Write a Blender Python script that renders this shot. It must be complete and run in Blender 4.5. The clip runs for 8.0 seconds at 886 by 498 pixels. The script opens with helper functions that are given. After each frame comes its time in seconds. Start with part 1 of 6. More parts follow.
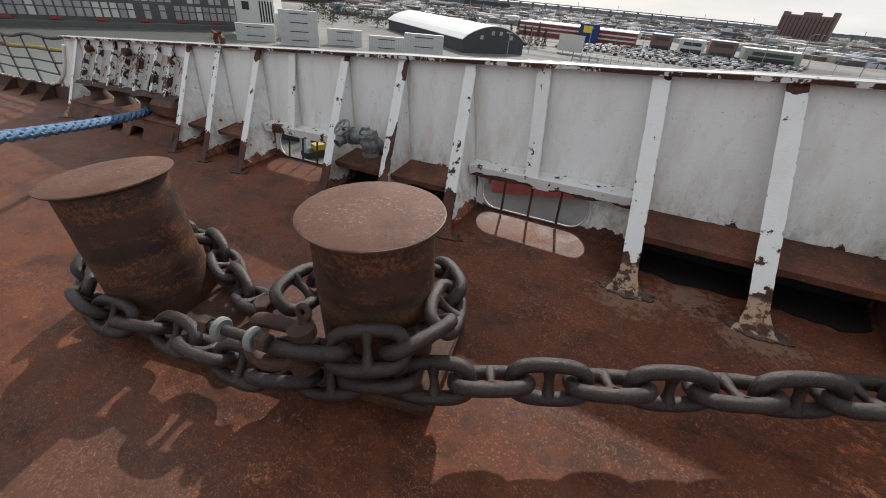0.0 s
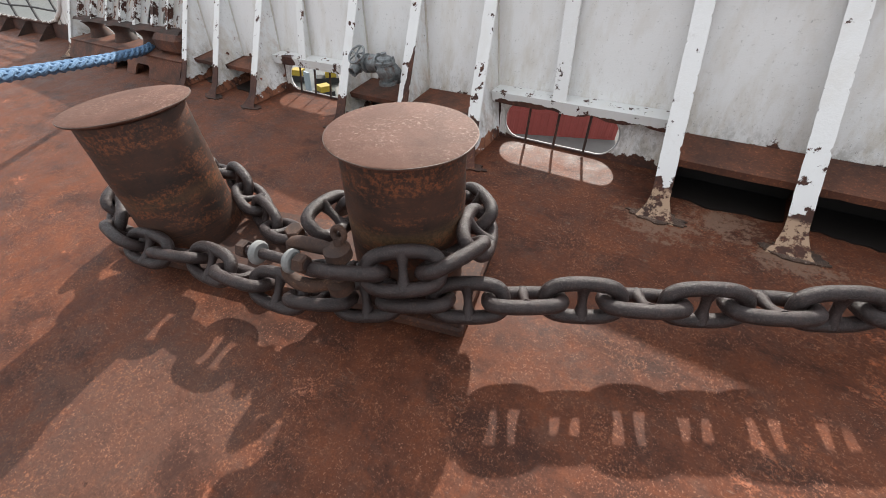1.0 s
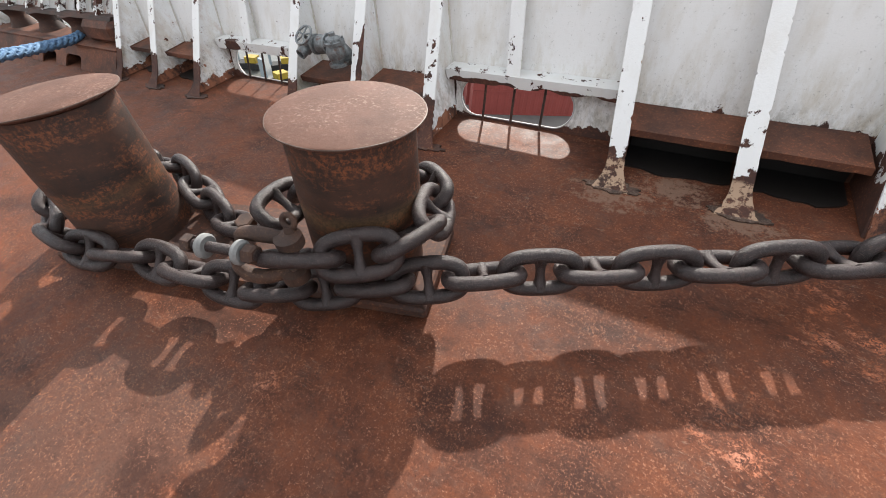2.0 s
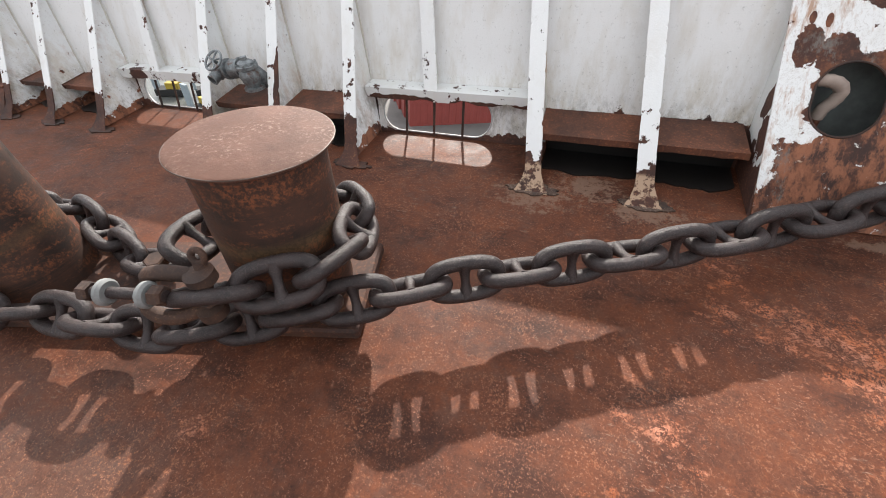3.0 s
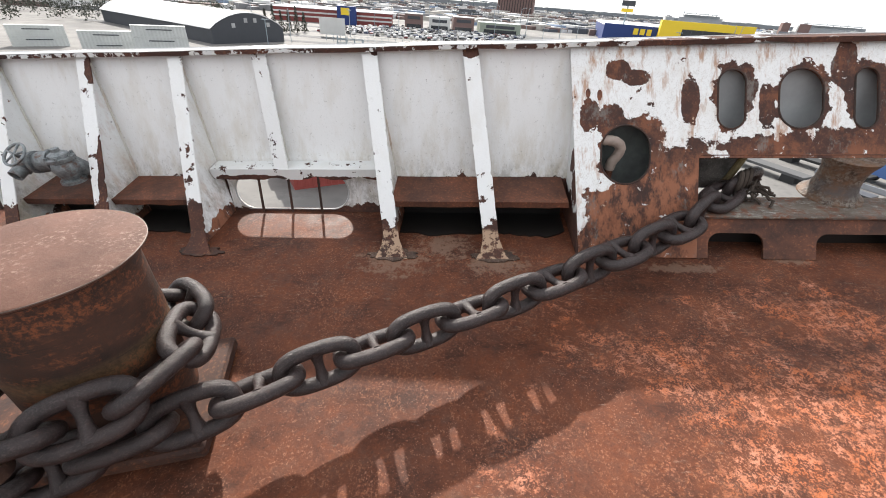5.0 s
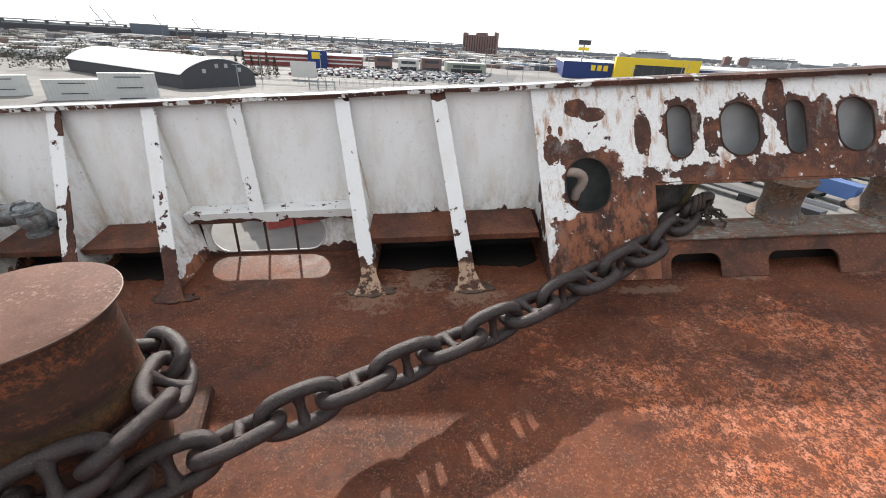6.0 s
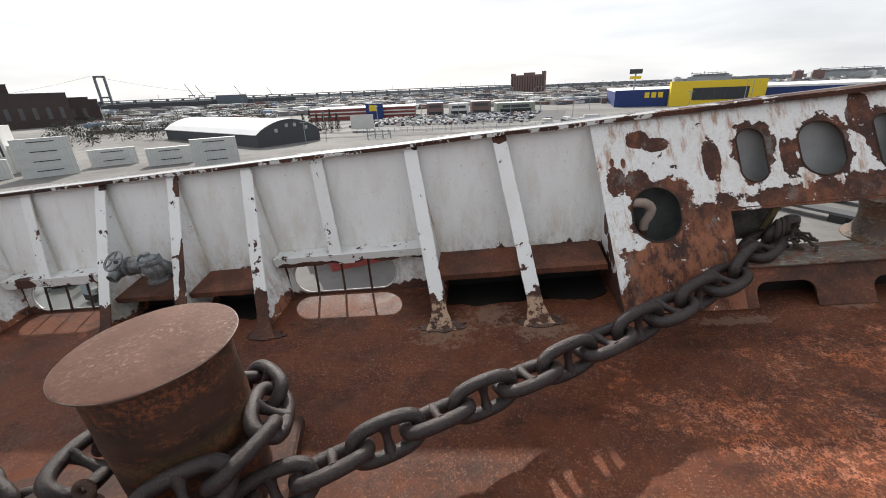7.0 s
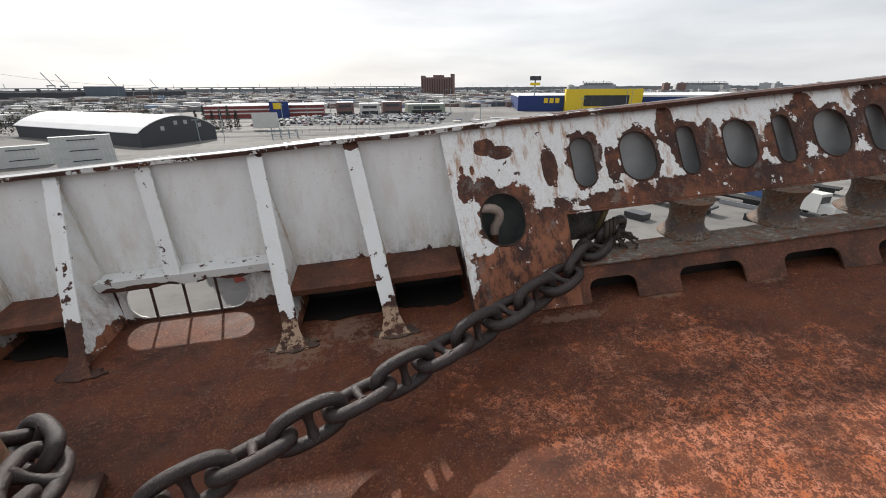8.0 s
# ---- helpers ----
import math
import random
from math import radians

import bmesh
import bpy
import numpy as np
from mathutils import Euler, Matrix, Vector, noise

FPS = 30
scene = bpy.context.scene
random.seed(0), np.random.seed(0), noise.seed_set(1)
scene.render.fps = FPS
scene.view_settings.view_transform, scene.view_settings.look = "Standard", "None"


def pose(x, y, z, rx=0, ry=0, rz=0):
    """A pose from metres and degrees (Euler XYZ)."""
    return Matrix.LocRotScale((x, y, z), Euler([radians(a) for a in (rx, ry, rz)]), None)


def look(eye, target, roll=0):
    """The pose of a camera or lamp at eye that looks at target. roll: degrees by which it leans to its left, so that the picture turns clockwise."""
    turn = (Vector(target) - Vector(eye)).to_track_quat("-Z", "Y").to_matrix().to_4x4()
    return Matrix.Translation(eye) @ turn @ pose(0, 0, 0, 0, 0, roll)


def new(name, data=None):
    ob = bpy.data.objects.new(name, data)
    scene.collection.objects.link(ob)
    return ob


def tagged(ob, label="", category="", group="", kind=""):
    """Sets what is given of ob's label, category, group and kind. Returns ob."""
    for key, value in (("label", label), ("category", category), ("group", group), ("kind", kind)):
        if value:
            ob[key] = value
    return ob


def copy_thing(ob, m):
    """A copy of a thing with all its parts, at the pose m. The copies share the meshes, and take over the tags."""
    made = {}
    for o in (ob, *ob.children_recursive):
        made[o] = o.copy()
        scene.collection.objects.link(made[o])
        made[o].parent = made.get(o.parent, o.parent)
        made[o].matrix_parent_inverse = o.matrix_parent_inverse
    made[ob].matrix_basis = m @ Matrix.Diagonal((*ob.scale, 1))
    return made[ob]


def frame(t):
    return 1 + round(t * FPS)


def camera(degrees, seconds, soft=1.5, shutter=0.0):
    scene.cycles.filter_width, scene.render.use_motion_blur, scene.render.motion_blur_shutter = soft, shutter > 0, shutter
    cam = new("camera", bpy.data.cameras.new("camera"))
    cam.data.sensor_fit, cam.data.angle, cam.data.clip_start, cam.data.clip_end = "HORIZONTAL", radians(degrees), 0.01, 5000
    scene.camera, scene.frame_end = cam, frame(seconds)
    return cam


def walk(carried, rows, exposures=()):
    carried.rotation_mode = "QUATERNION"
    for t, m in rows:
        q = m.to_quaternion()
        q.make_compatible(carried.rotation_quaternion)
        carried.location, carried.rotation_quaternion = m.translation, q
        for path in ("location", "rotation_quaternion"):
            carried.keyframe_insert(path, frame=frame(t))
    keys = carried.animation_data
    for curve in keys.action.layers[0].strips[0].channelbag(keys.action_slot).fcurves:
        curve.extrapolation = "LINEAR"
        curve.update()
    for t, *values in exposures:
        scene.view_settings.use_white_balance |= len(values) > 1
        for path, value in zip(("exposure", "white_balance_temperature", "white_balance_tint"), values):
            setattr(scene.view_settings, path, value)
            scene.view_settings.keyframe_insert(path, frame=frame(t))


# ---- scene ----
# Ship frame: x along the bulwark towards the bow, y outboard, z square to the deck.
UP = Vector((0.0922, 0.1095, 0.9897)).normalized()
SHIP = UP.rotation_difference(Vector((0, 0, 1))).to_matrix().to_4x4()
cam = camera(96.0, 8.0, soft=0.95)
PATH = [
    (0, (0.158, 0.418, 1.517), (-0.8, 1.752, 0.376), -3.9),
    (0.5, (0.112, 0.353, 1.48), (-0.834, 1.591, 0.226), -4.6),
    (1, (0.108, 0.336, 1.44), (-0.815, 1.487, 0.09), -6.7),
    (1.5, (0.123, 0.345, 1.413), (-0.743, 1.475, 0.008), -7.4),
    (3, (0.27, 0.414, 1.42), (-0.322, 1.717, 0.023), -6.5),
    (3.5, (0.334, 0.439, 1.432), (-0.145, 1.809, 0.057), -6.0),
    (4, (0.409, 0.489, 1.444), (0.027, 1.923, 0.103), -5.3),
    (4.5, (0.456, 0.502, 1.471), (0.198, 2.014, 0.187), -3.2),
    (6, (0.492, 0.463, 1.533), (0.455, 2.13, 0.429), -2.9),
    (6.5, (0.442, 0.412, 1.566), (0.276, 2.137, 0.568), -5.4),
    (7, (0.425, 0.379, 1.581), (0.123, 2.129, 0.662), -9.2),
    (7.5, (0.591, 0.427, 1.572), (0.315, 2.198, 0.684), -7.4),
    (8, (0.824, 0.469, 1.552), (0.926, 2.219, 0.589), -5.7),
]
walk(cam, [(t, SHIP @ look(eye, target, roll)) for t, eye, target, roll in PATH],
     [(0.0, -0.18), (0.5, 0.16), (1.0, 0.48), (1.5, 0.62), (3.0, 0.75), (3.5, 0.8), (4.5, 0.74), (6.0, 0.5), (6.5, 0.24), (7.0, 0.04), (7.5, -0.07), (8.0, -0.1)])

# ---- light ----
SUN = (SHIP.to_3x3() @ Vector((-0.45, 1.57, 1.0))).normalized()
world = bpy.data.worlds.new("world")
scene.world = world
world.use_nodes = True
wn = world.node_tree.nodes
wl = world.node_tree.links
sky = wn.new("ShaderNodeTexSky")
sky.sky_type, sky.sun_disc = "NISHITA", False
sky.sun_elevation = math.asin(SUN.z)
sky.sun_rotation = math.atan2(SUN.x, SUN.y)
sky.air_density, sky.dust_density, sky.ozone_density = 1.0, 2.0, 1.0
# thin high cloud over the blue
wtc = wn.new("ShaderNodeTexCoord")
wmap = wn.new("ShaderNodeMapping")
wmap.inputs["Scale"].default_value = (1.2, 1.2, 7.0)
wnoise = wn.new("ShaderNodeTexNoise")
wnoise.inputs["Scale"].default_value = 2.2
wnoise.inputs["Detail"].default_value = 6
wramp = wn.new("ShaderNodeValToRGB")
wramp.color_ramp.elements[0].position, wramp.color_ramp.elements[0].color = 0.30, (8.0, 8.3, 8.8, 1)
wramp.color_ramp.elements[1].position, wramp.color_ramp.elements[1].color = 0.62, (10.9, 11.0, 11.2, 1)
wmix = wn.new("ShaderNodeMixRGB")
wmix.inputs[0].default_value = 0.82
wl.new(wtc.outputs["Generated"], wmap.inputs["Vector"])
wl.new(wmap.outputs["Vector"], wnoise.inputs["Vector"])
wl.new(wnoise.outputs["Fac"], wramp.inputs["Fac"])
wl.new(sky.outputs["Color"], wmix.inputs[1])
wl.new(wramp.outputs["Color"], wmix.inputs[2])
# the cloud veil scatters forwards: brighter round the sun, dimmer opposite
wdot = wn.new("ShaderNodeVectorMath")
wdot.operation = "DOT_PRODUCT"
wdot.inputs[1].default_value = SUN
wglow = wn.new("ShaderNodeMapRange")
for key, value in (("From Min", -0.6), ("From Max", 1.0), ("To Min", 0.76), ("To Max", 1.10)):
    wglow.inputs[key].default_value = value
wscale = wn.new("ShaderNodeVectorMath")
wscale.operation = "SCALE"
wl.new(wtc.outputs["Generated"], wdot.inputs[0])
wl.new(wdot.outputs["Value"], wglow.inputs["Value"])
wl.new(wmix.outputs["Color"], wscale.inputs[0])
wl.new(wglow.outputs["Result"], wscale.inputs["Scale"])
wl.new(wscale.outputs["Vector"], wn["Background"].inputs["Color"])
wn["Background"].inputs["Strength"].default_value = 0.10
sun_lamp = new("sun", bpy.data.lights.new("sun", "SUN"))
sun_lamp.data.energy, sun_lamp.data.angle, sun_lamp.data.color = 5.0, radians(1.0), (1.0, 0.95, 0.88)
sun_lamp.matrix_world = look((0, 0, 40), Vector((0, 0, 40)) - SUN)


# ---- helpers of this scene ----
def mesh_of(name, bm, smooth=30.0):
    bmesh.ops.recalc_face_normals(bm, faces=bm.faces)
    me = bpy.data.meshes.new(name)
    bm.to_mesh(me)
    bm.free()
    if smooth:
        for p in me.polygons:
            p.use_smooth = True
        me.set_sharp_from_angle(angle=radians(smooth))
    return me


def part(name, bm, mat, parent=None, label="", m=None, smooth=30.0):
    ob = new(name, mesh_of(name, bm, smooth) if isinstance(bm, bmesh.types.BMesh) else bm)
    if mat:
        ob.data.materials.clear()
        ob.data.materials.append(mat)
    if parent:
        ob.parent = parent
        if m:
            ob.matrix_basis = m
    else:
        ob.matrix_basis = m or Matrix()
    if label:
        ob["label"] = label
    return ob


def thing(name, label, category, m, group="", kind=""):
    return tagged(put(new(name), m), label, category, group, kind)


def put(ob, m):
    ob.matrix_basis = m
    return ob


def on_ship(x=0.0, y=0.0, z=0.0, rx=0.0, ry=0.0, rz=0.0):
    return SHIP @ pose(x, y, z, rx, ry, rz)


def box(bm, lo, hi, bevel=0.0, m=None):
    made = bmesh.ops.create_cube(bm, size=1.0)["verts"]
    lo, hi = Vector(lo), Vector(hi)
    mid, size = (lo + hi) / 2, hi - lo
    for v in made:
        v.co = Vector([mid[i] + v.co[i] * size[i] for i in range(3)])
    if bevel:
        edges = list({e for v in made for e in v.link_edges})
        made = [v for v in bmesh.ops.bevel(bm, geom=edges, offset=bevel, segments=1, affect="EDGES")["verts"]]
    if m:
        bmesh.ops.transform(bm, matrix=m, verts=made)
    return bm


def prism(bm, outline, a, b, axis=0):
    """A closed outline of two coordinates, drawn out from a to b along axis."""
    def at(p, w):
        c = [p[0], p[1]]
        c.insert(axis, w)
        return bm.verts.new(c)
    lo, hi = [at(p, a) for p in outline], [at(p, b) for p in outline]
    n = len(outline)
    bm.faces.new(lo[::-1])
    bm.faces.new(hi)
    for i in range(n):
        bm.faces.new((lo[i], lo[(i + 1) % n], hi[(i + 1) % n], hi[i]))
    return bm


def lathe(bm, profile, steps=40, m=None):
    """Profile of (radius, height) turned about z."""
    rings = []
    made = []
    for r, z in profile:
        ring = [bm.verts.new((r * math.cos(a), r * math.sin(a), z)) for a in (2 * math.pi * k / steps for k in range(steps))]
        rings.append(ring)
        made += ring
    for lo, hi in zip(rings, rings[1:]):
        for k in range(steps):
            bm.faces.new((lo[k], lo[(k + 1) % steps], hi[(k + 1) % steps], hi[k]))
    bm.faces.new(rings[0][::-1])
    bm.faces.new(rings[-1])
    if m:
        bmesh.ops.transform(bm, matrix=m, verts=made)
    return bm


def tube(bm, pts, radius, steps=10, closed=False):
    """A round bar along points; radius a number or a list."""
    pts = [Vector(p) for p in pts]
    n = len(pts)
    rings, normal = [], None
    for i, p in enumerate(pts):
        a = pts[(i - 1) % n] if closed or i else p
        b = pts[(i + 1) % n] if closed or i < n - 1 else p
        tan = (b - a).normalized()
        if normal is None:
            normal = tan.orthogonal().normalized()
        normal = (normal - tan * normal.dot(tan)).normalized()
        side = tan.cross(normal)
        r = radius[i] if isinstance(radius, (list, tuple)) else radius
        rings.append([bm.verts.new(p + r * (math.cos(w) * normal + math.sin(w) * side)) for w in (2 * math.pi * k / steps for k in range(steps))])
    for i in range(n if closed else n - 1):
        lo, hi = rings[i], rings[(i + 1) % n]
        for k in range(steps):
            bm.faces.new((lo[k], lo[(k + 1) % steps], hi[(k + 1) % steps], hi[k]))
    if not closed:
        bm.faces.new(rings[0][::-1])
        bm.faces.new(rings[-1])
    return bm


def sheet(name, outer, holes, thick):
    """A flat plate in x and y with openings, thick along z (0 to thick)."""
    cu = bpy.data.curves.new(name, "CURVE")
    cu.dimensions, cu.fill_mode, cu.extrude = "2D", "BOTH", thick / 2
    for ring in (outer, *holes):
        sp = cu.splines.new("POLY")
        sp.points.add(len(ring) - 1)
        for q, (x, y) in zip(sp.points, ring):
            q.co = (x, y, 0, 1)
        sp.use_cyclic_u = True
    ob = bpy.data.objects.new(name, cu)
    scene.collection.objects.link(ob)
    me = bpy.data.meshes.new_from_object(ob.evaluated_get(bpy.context.evaluated_depsgraph_get()))
    bpy.data.objects.remove(ob)
    bpy.data.curves.remove(cu)
    bm = bmesh.new()
    bm.from_mesh(me)
    bpy.data.meshes.remove(me)
    bmesh.ops.remove_doubles(bm, verts=bm.verts, dist=1e-5)
    bmesh.ops.translate(bm, verts=bm.verts, vec=(0, 0, thick / 2))
    return bm


def rounded(x0, x1, y0, y1, r, n=8):
    """A rectangle with rounded corners, as an outline."""
    r = min(r, (x1 - x0) / 2 - 1e-4, (y1 - y0) / 2 - 1e-4)
    out = []
    for cx, cy, a in ((x1 - r, y1 - r, 0), (x0 + r, y1 - r, 90), (x0 + r, y0 + r, 180), (x1 - r, y0 + r, 270)):
        out += [(cx + r * math.cos(radians(a + 90 * k / n)), cy + r * math.sin(radians(a + 90 * k / n))) for k in range(n + 1)]
    return out


def spline(points, step):
    """Even points along a smooth line through the given ones."""
    p = [Vector(q) for q in points]
    p = [2 * p[0] - p[1], *p, 2 * p[-1] - p[-2]]
    dense = []
    for i in range(1, len(p) - 2):
        for k in range(40):
            t = k / 40
            dense.append(0.5 * (2 * p[i] + (p[i + 1] - p[i - 1]) * t + (2 * p[i - 1] - 5 * p[i] + 4 * p[i + 1] - p[i + 2]) * t * t
                                + (3 * p[i] - p[i - 1] - 3 * p[i + 1] + p[i + 2]) * t ** 3))
    dense.append(p[-2])
    out, gone = [dense[0]], 0.0
    for a, b in zip(dense, dense[1:]):
        long = (b - a).length
        while gone + long >= step:
            a = a + (b - a) * ((step - gone) / long)
            long = (b - a).length
            gone = 0.0
            out.append(a)
        gone += long
    return out


# ---- materials ----
class Mat:
    """A small hand for node materials."""

    def __init__(self, name, rough=0.6, metal=0.0, spec=0.5):
        self.mat = bpy.data.materials.new(name)
        self.mat.use_nodes = True
        self.nodes, self.links = self.mat.node_tree.nodes, self.mat.node_tree.links
        self.bsdf = self.nodes["Principled BSDF"]
        self.bsdf.inputs["Roughness"].default_value = rough
        self.bsdf.inputs["Metallic"].default_value = metal
        self.bsdf.inputs["Specular IOR Level"].default_value = spec
        self.coord = self.nodes.new("ShaderNodeTexCoord").outputs["Object"]

    def set(self, socket, value):
        if isinstance(value, bpy.types.NodeSocket):
            self.links.new(value, socket)
        elif isinstance(value, tuple) and len(value) == 3 and socket.type == "RGBA":
            socket.default_value = (*value, 1)
        else:
            socket.default_value = value

    def noise(self, scale, detail=5.0, rough=0.6, stretch=None, distort=0.0, offset=None):
        n = self.nodes.new("ShaderNodeTexNoise")
        n.inputs["Scale"].default_value, n.inputs["Detail"].default_value = scale, detail
        n.inputs["Roughness"].default_value, n.inputs["Distortion"].default_value = rough, distort
        v = self.coord
        if stretch or offset:
            mp = self.nodes.new("ShaderNodeMapping")
            mp.inputs["Scale"].default_value = stretch or (1, 1, 1)
            mp.inputs["Location"].default_value = offset or (0, 0, 0)
            self.links.new(v, mp.inputs["Vector"])
            v = mp.outputs["Vector"]
        self.links.new(v, n.inputs["Vector"])
        return n.outputs["Fac"]

    def ramp(self, fac, lo, hi, a=0.0, b=1.0):
        n = self.nodes.new("ShaderNodeMapRange")
        n.clamp = True
        for key, value in (("Value", fac), ("From Min", lo), ("From Max", hi), ("To Min", a), ("To Max", b)):
            self.set(n.inputs[key], value)
        return n.outputs["Result"]

    def math(self, op, a, b=0.0):
        n = self.nodes.new("ShaderNodeMath")
        n.operation = op
        self.set(n.inputs[0], a)
        self.set(n.inputs[1], b)
        return n.outputs[0]

    def mix(self, fac, a, b):
        n = self.nodes.new("ShaderNodeMixRGB")
        for k, value in enumerate((fac, a, b)):
            self.set(n.inputs[k], value)
        return n.outputs["Color"]

    def axis(self, k):
        n = self.nodes.new("ShaderNodeSeparateXYZ")
        self.links.new(self.coord, n.inputs[0])
        return n.outputs[k]

    def spot(self, centre, size, wobble=None):
        """1 inside a ragged blob of those half sizes, 0 outside."""
        mp = self.nodes.new("ShaderNodeMapping")
        mp.inputs["Location"].default_value = [-c / s for c, s in zip(centre, size)]
        mp.inputs["Scale"].default_value = [1 / s for s in size]
        self.links.new(self.coord, mp.inputs["Vector"])
        ln = self.nodes.new("ShaderNodeVectorMath")
        ln.operation = "LENGTH"
        self.links.new(mp.outputs["Vector"], ln.inputs[0])
        return self.math("SUBTRACT", 1.0, ln.outputs["Value"])

    def bump(self, height, strength=0.3, distance=0.01):
        n = self.nodes.new("ShaderNodeBump")
        n.inputs["Strength"].default_value, n.inputs["Distance"].default_value = strength, distance
        self.links.new(height, n.inputs["Height"])
        self.links.new(n.outputs["Normal"], self.bsdf.inputs["Normal"])

    def done(self, colour=None, rough=None):
        if colour is not None:
            self.set(self.bsdf.inputs["Base Color"], colour)
        if rough is not None:
            self.set(self.bsdf.inputs["Roughness"], rough)
        return self.mat


def rust_colour(m, scale=1.0, dark=(0.045, 0.018, 0.011), mid=(0.15, 0.052, 0.026), light=(0.36, 0.13, 0.055)):
    big = m.noise(2.3 * scale, 6, 0.65)
    fine = m.noise(38 * scale, 6, 0.75)
    c = m.mix(m.ramp(big, 0.36, 0.64), dark, mid)
    return m.mix(m.math("MULTIPLY", m.ramp(fine, 0.53, 0.66), m.ramp(big, 0.4, 0.66, 0.15, 0.9)), c, light), fine


def make_deck():
    m = Mat("rusted_deck_steel", 0.6, 0.0, 0.2)
    big = m.noise(0.9, 5, 0.6, offset=(3.1, 1.7, 0))
    mid = m.noise(3.4, 8, 0.72)
    fine = m.noise(70, 9, 0.8)
    c = m.mix(m.ramp(mid, 0.32, 0.68), (0.050, 0.0165, 0.0092), (0.160, 0.054, 0.0265))
    c = m.mix(m.ramp(m.noise(6.5, 7, 0.7, offset=(9, 2, 0)), 0.50, 0.66, 0, 0.55), c, (0.112, 0.056, 0.038))
    c = m.mix(m.ramp(m.noise(19, 8, 0.75, offset=(1, 8, 0)), 0.50, 0.62, 0, 0.6), c, (0.155, 0.045, 0.018))
    # flaking orange scale, thickest in a worn patch towards the bow
    patch = m.spot((2.45, 1.15, 0), (2.1, 1.4, 3))
    where = m.math("ADD", m.math("MULTIPLY", m.ramp(patch, 0.0, 0.7), 0.36), m.math("ADD", m.math("MULTIPLY", big, 0.5), m.math("MULTIPLY", m.noise(2.4, 9, 0.72, stretch=(1.0, 1.15, 1)), 1.8)))
    grain = m.math("ADD", m.math("MULTIPLY", m.noise(125, 5, 0.72, offset=(4, 0, 1)), 0.55), m.math("MULTIPLY", m.noise(27, 5, 0.7, offset=(1, 6, 3)), 0.45))
    fleck = m.math("MULTIPLY", m.ramp(grain, 0.492, 0.535), m.ramp(where, 1.33, 1.46))
    c = m.mix(fleck, c, m.mix(m.ramp(m.noise(7, 5, 0.7, offset=(8, 1, 4)), 0.4, 0.6), (0.42, 0.125, 0.05), (0.48, 0.20, 0.125)))
    # grey-brown deck patch, darkened to match the bollard shadows falling there
    grey = m.ramp(m.math("ADD", m.spot((-1.35, 0.1, 0), (0.75, 0.75, 2)), m.math("MULTIPLY", m.math("SUBTRACT", m.noise(4, 7, 0.7, offset=(4, 9, 1)), 0.5), 2.4)), 0.0, 0.5, 0, 0.5)
    c = m.mix(grey, c, (0.085, 0.055, 0.044))
    c = m.mix(m.ramp(m.noise(1.9, 8, 0.72, stretch=(0.8, 1.5, 1), offset=(0, 7, 0)), 0.50, 0.62, 0, 0.75), c, (0.034, 0.0135, 0.009))
    dust = m.math("MULTIPLY", m.ramp(m.noise(75, 8, 0.8, offset=(2, 2, 6)), 0.53, 0.62), m.ramp(m.noise(2.8, 7, 0.72, offset=(6, 4, 0)), 0.44, 0.60))
    c = m.mix(m.math("MULTIPLY", dust, 0.75), c, (0.33, 0.13, 0.065))
    pits = m.ramp(m.noise(26, 8, 0.8, offset=(12, 3, 0)), 0.60, 0.68, 0, 0.8)
    c = m.mix(pits, c, (0.026, 0.011, 0.008))
    scuff = m.math("MULTIPLY", m.ramp(m.noise(30, 8, 0.8, stretch=(0.5, 2.2, 1)), 0.58, 0.66), m.ramp(m.math("ADD", m.noise(2.4, 5, 0.7, offset=(5, 1, 2)), m.ramp(m.axis(1), 1.6, 2.5, 0, 0.10)), 0.52, 0.66))
    c = m.mix(m.math("MULTIPLY", scuff, 0.7), c, (0.36, 0.27, 0.21))
    c = m.mix(m.ramp(m.noise(150, 5, 0.75, offset=(2, 9, 5)), 0.50, 0.62, 0, 0.32), c, (0.028, 0.011, 0.008))
    c = m.mix(m.math("MULTIPLY", m.ramp(m.noise(115, 5, 0.75, offset=(6, 2, 8)), 0.575, 0.625, 0, 0.75), m.ramp(m.noise(4.2, 6, 0.7, offset=(3, 8, 8)), 0.36, 0.56)), c, (0.34, 0.155, 0.095))
    # pale flaked residue round the stay feet and along the sill
    spots = None
    for centre, size in (((0.02, 2.30, 0), (0.34, 0.22, 1)), ((0.62, 2.28, 0), (0.30, 0.16, 1)), ((0.30, 2.44, 0), (0.3, 0.2, 1)), ((1.65, 2.28, 0), (0.3, 0.07, 1)), ((2.27, 2.35, 0), (0.16, 0.06, 1)), ((2.97, 2.36, 0), (0.14, 0.05, 1))):
        one = m.spot(centre, size)
        spots = one if spots is None else m.math("MAXIMUM", spots, one)
    crust = m.ramp(m.math("ADD", spots, m.math("MULTIPLY", m.math("SUBTRACT", m.noise(17, 8, 0.78, offset=(3, 3, 3)), 0.55), 4.5)), 0.15, 0.5, 0, 0.75)
    c = m.mix(m.math("MULTIPLY", crust, m.ramp(spots, 0.0, 0.25)), c, (0.20, 0.125, 0.088))
    m.bump(m.math("ADD", fine, m.math("MULTIPLY", m.noise(9, 6, 0.65, offset=(2, 4, 4)), 1.5)), 0.4, 0.004)
    return m.done(c, m.ramp(m.math("ADD", mid, m.math("MULTIPLY", fleck, 0.3)), 0.3, 0.75, 0.46, 0.80))


def make_rust(name, scale=1.0, **kw):
    m = Mat(name, 0.75)
    c, fine = rust_colour(m, scale, **kw)
    m.bump(fine, 0.5, 0.004)
    return m.done(c)


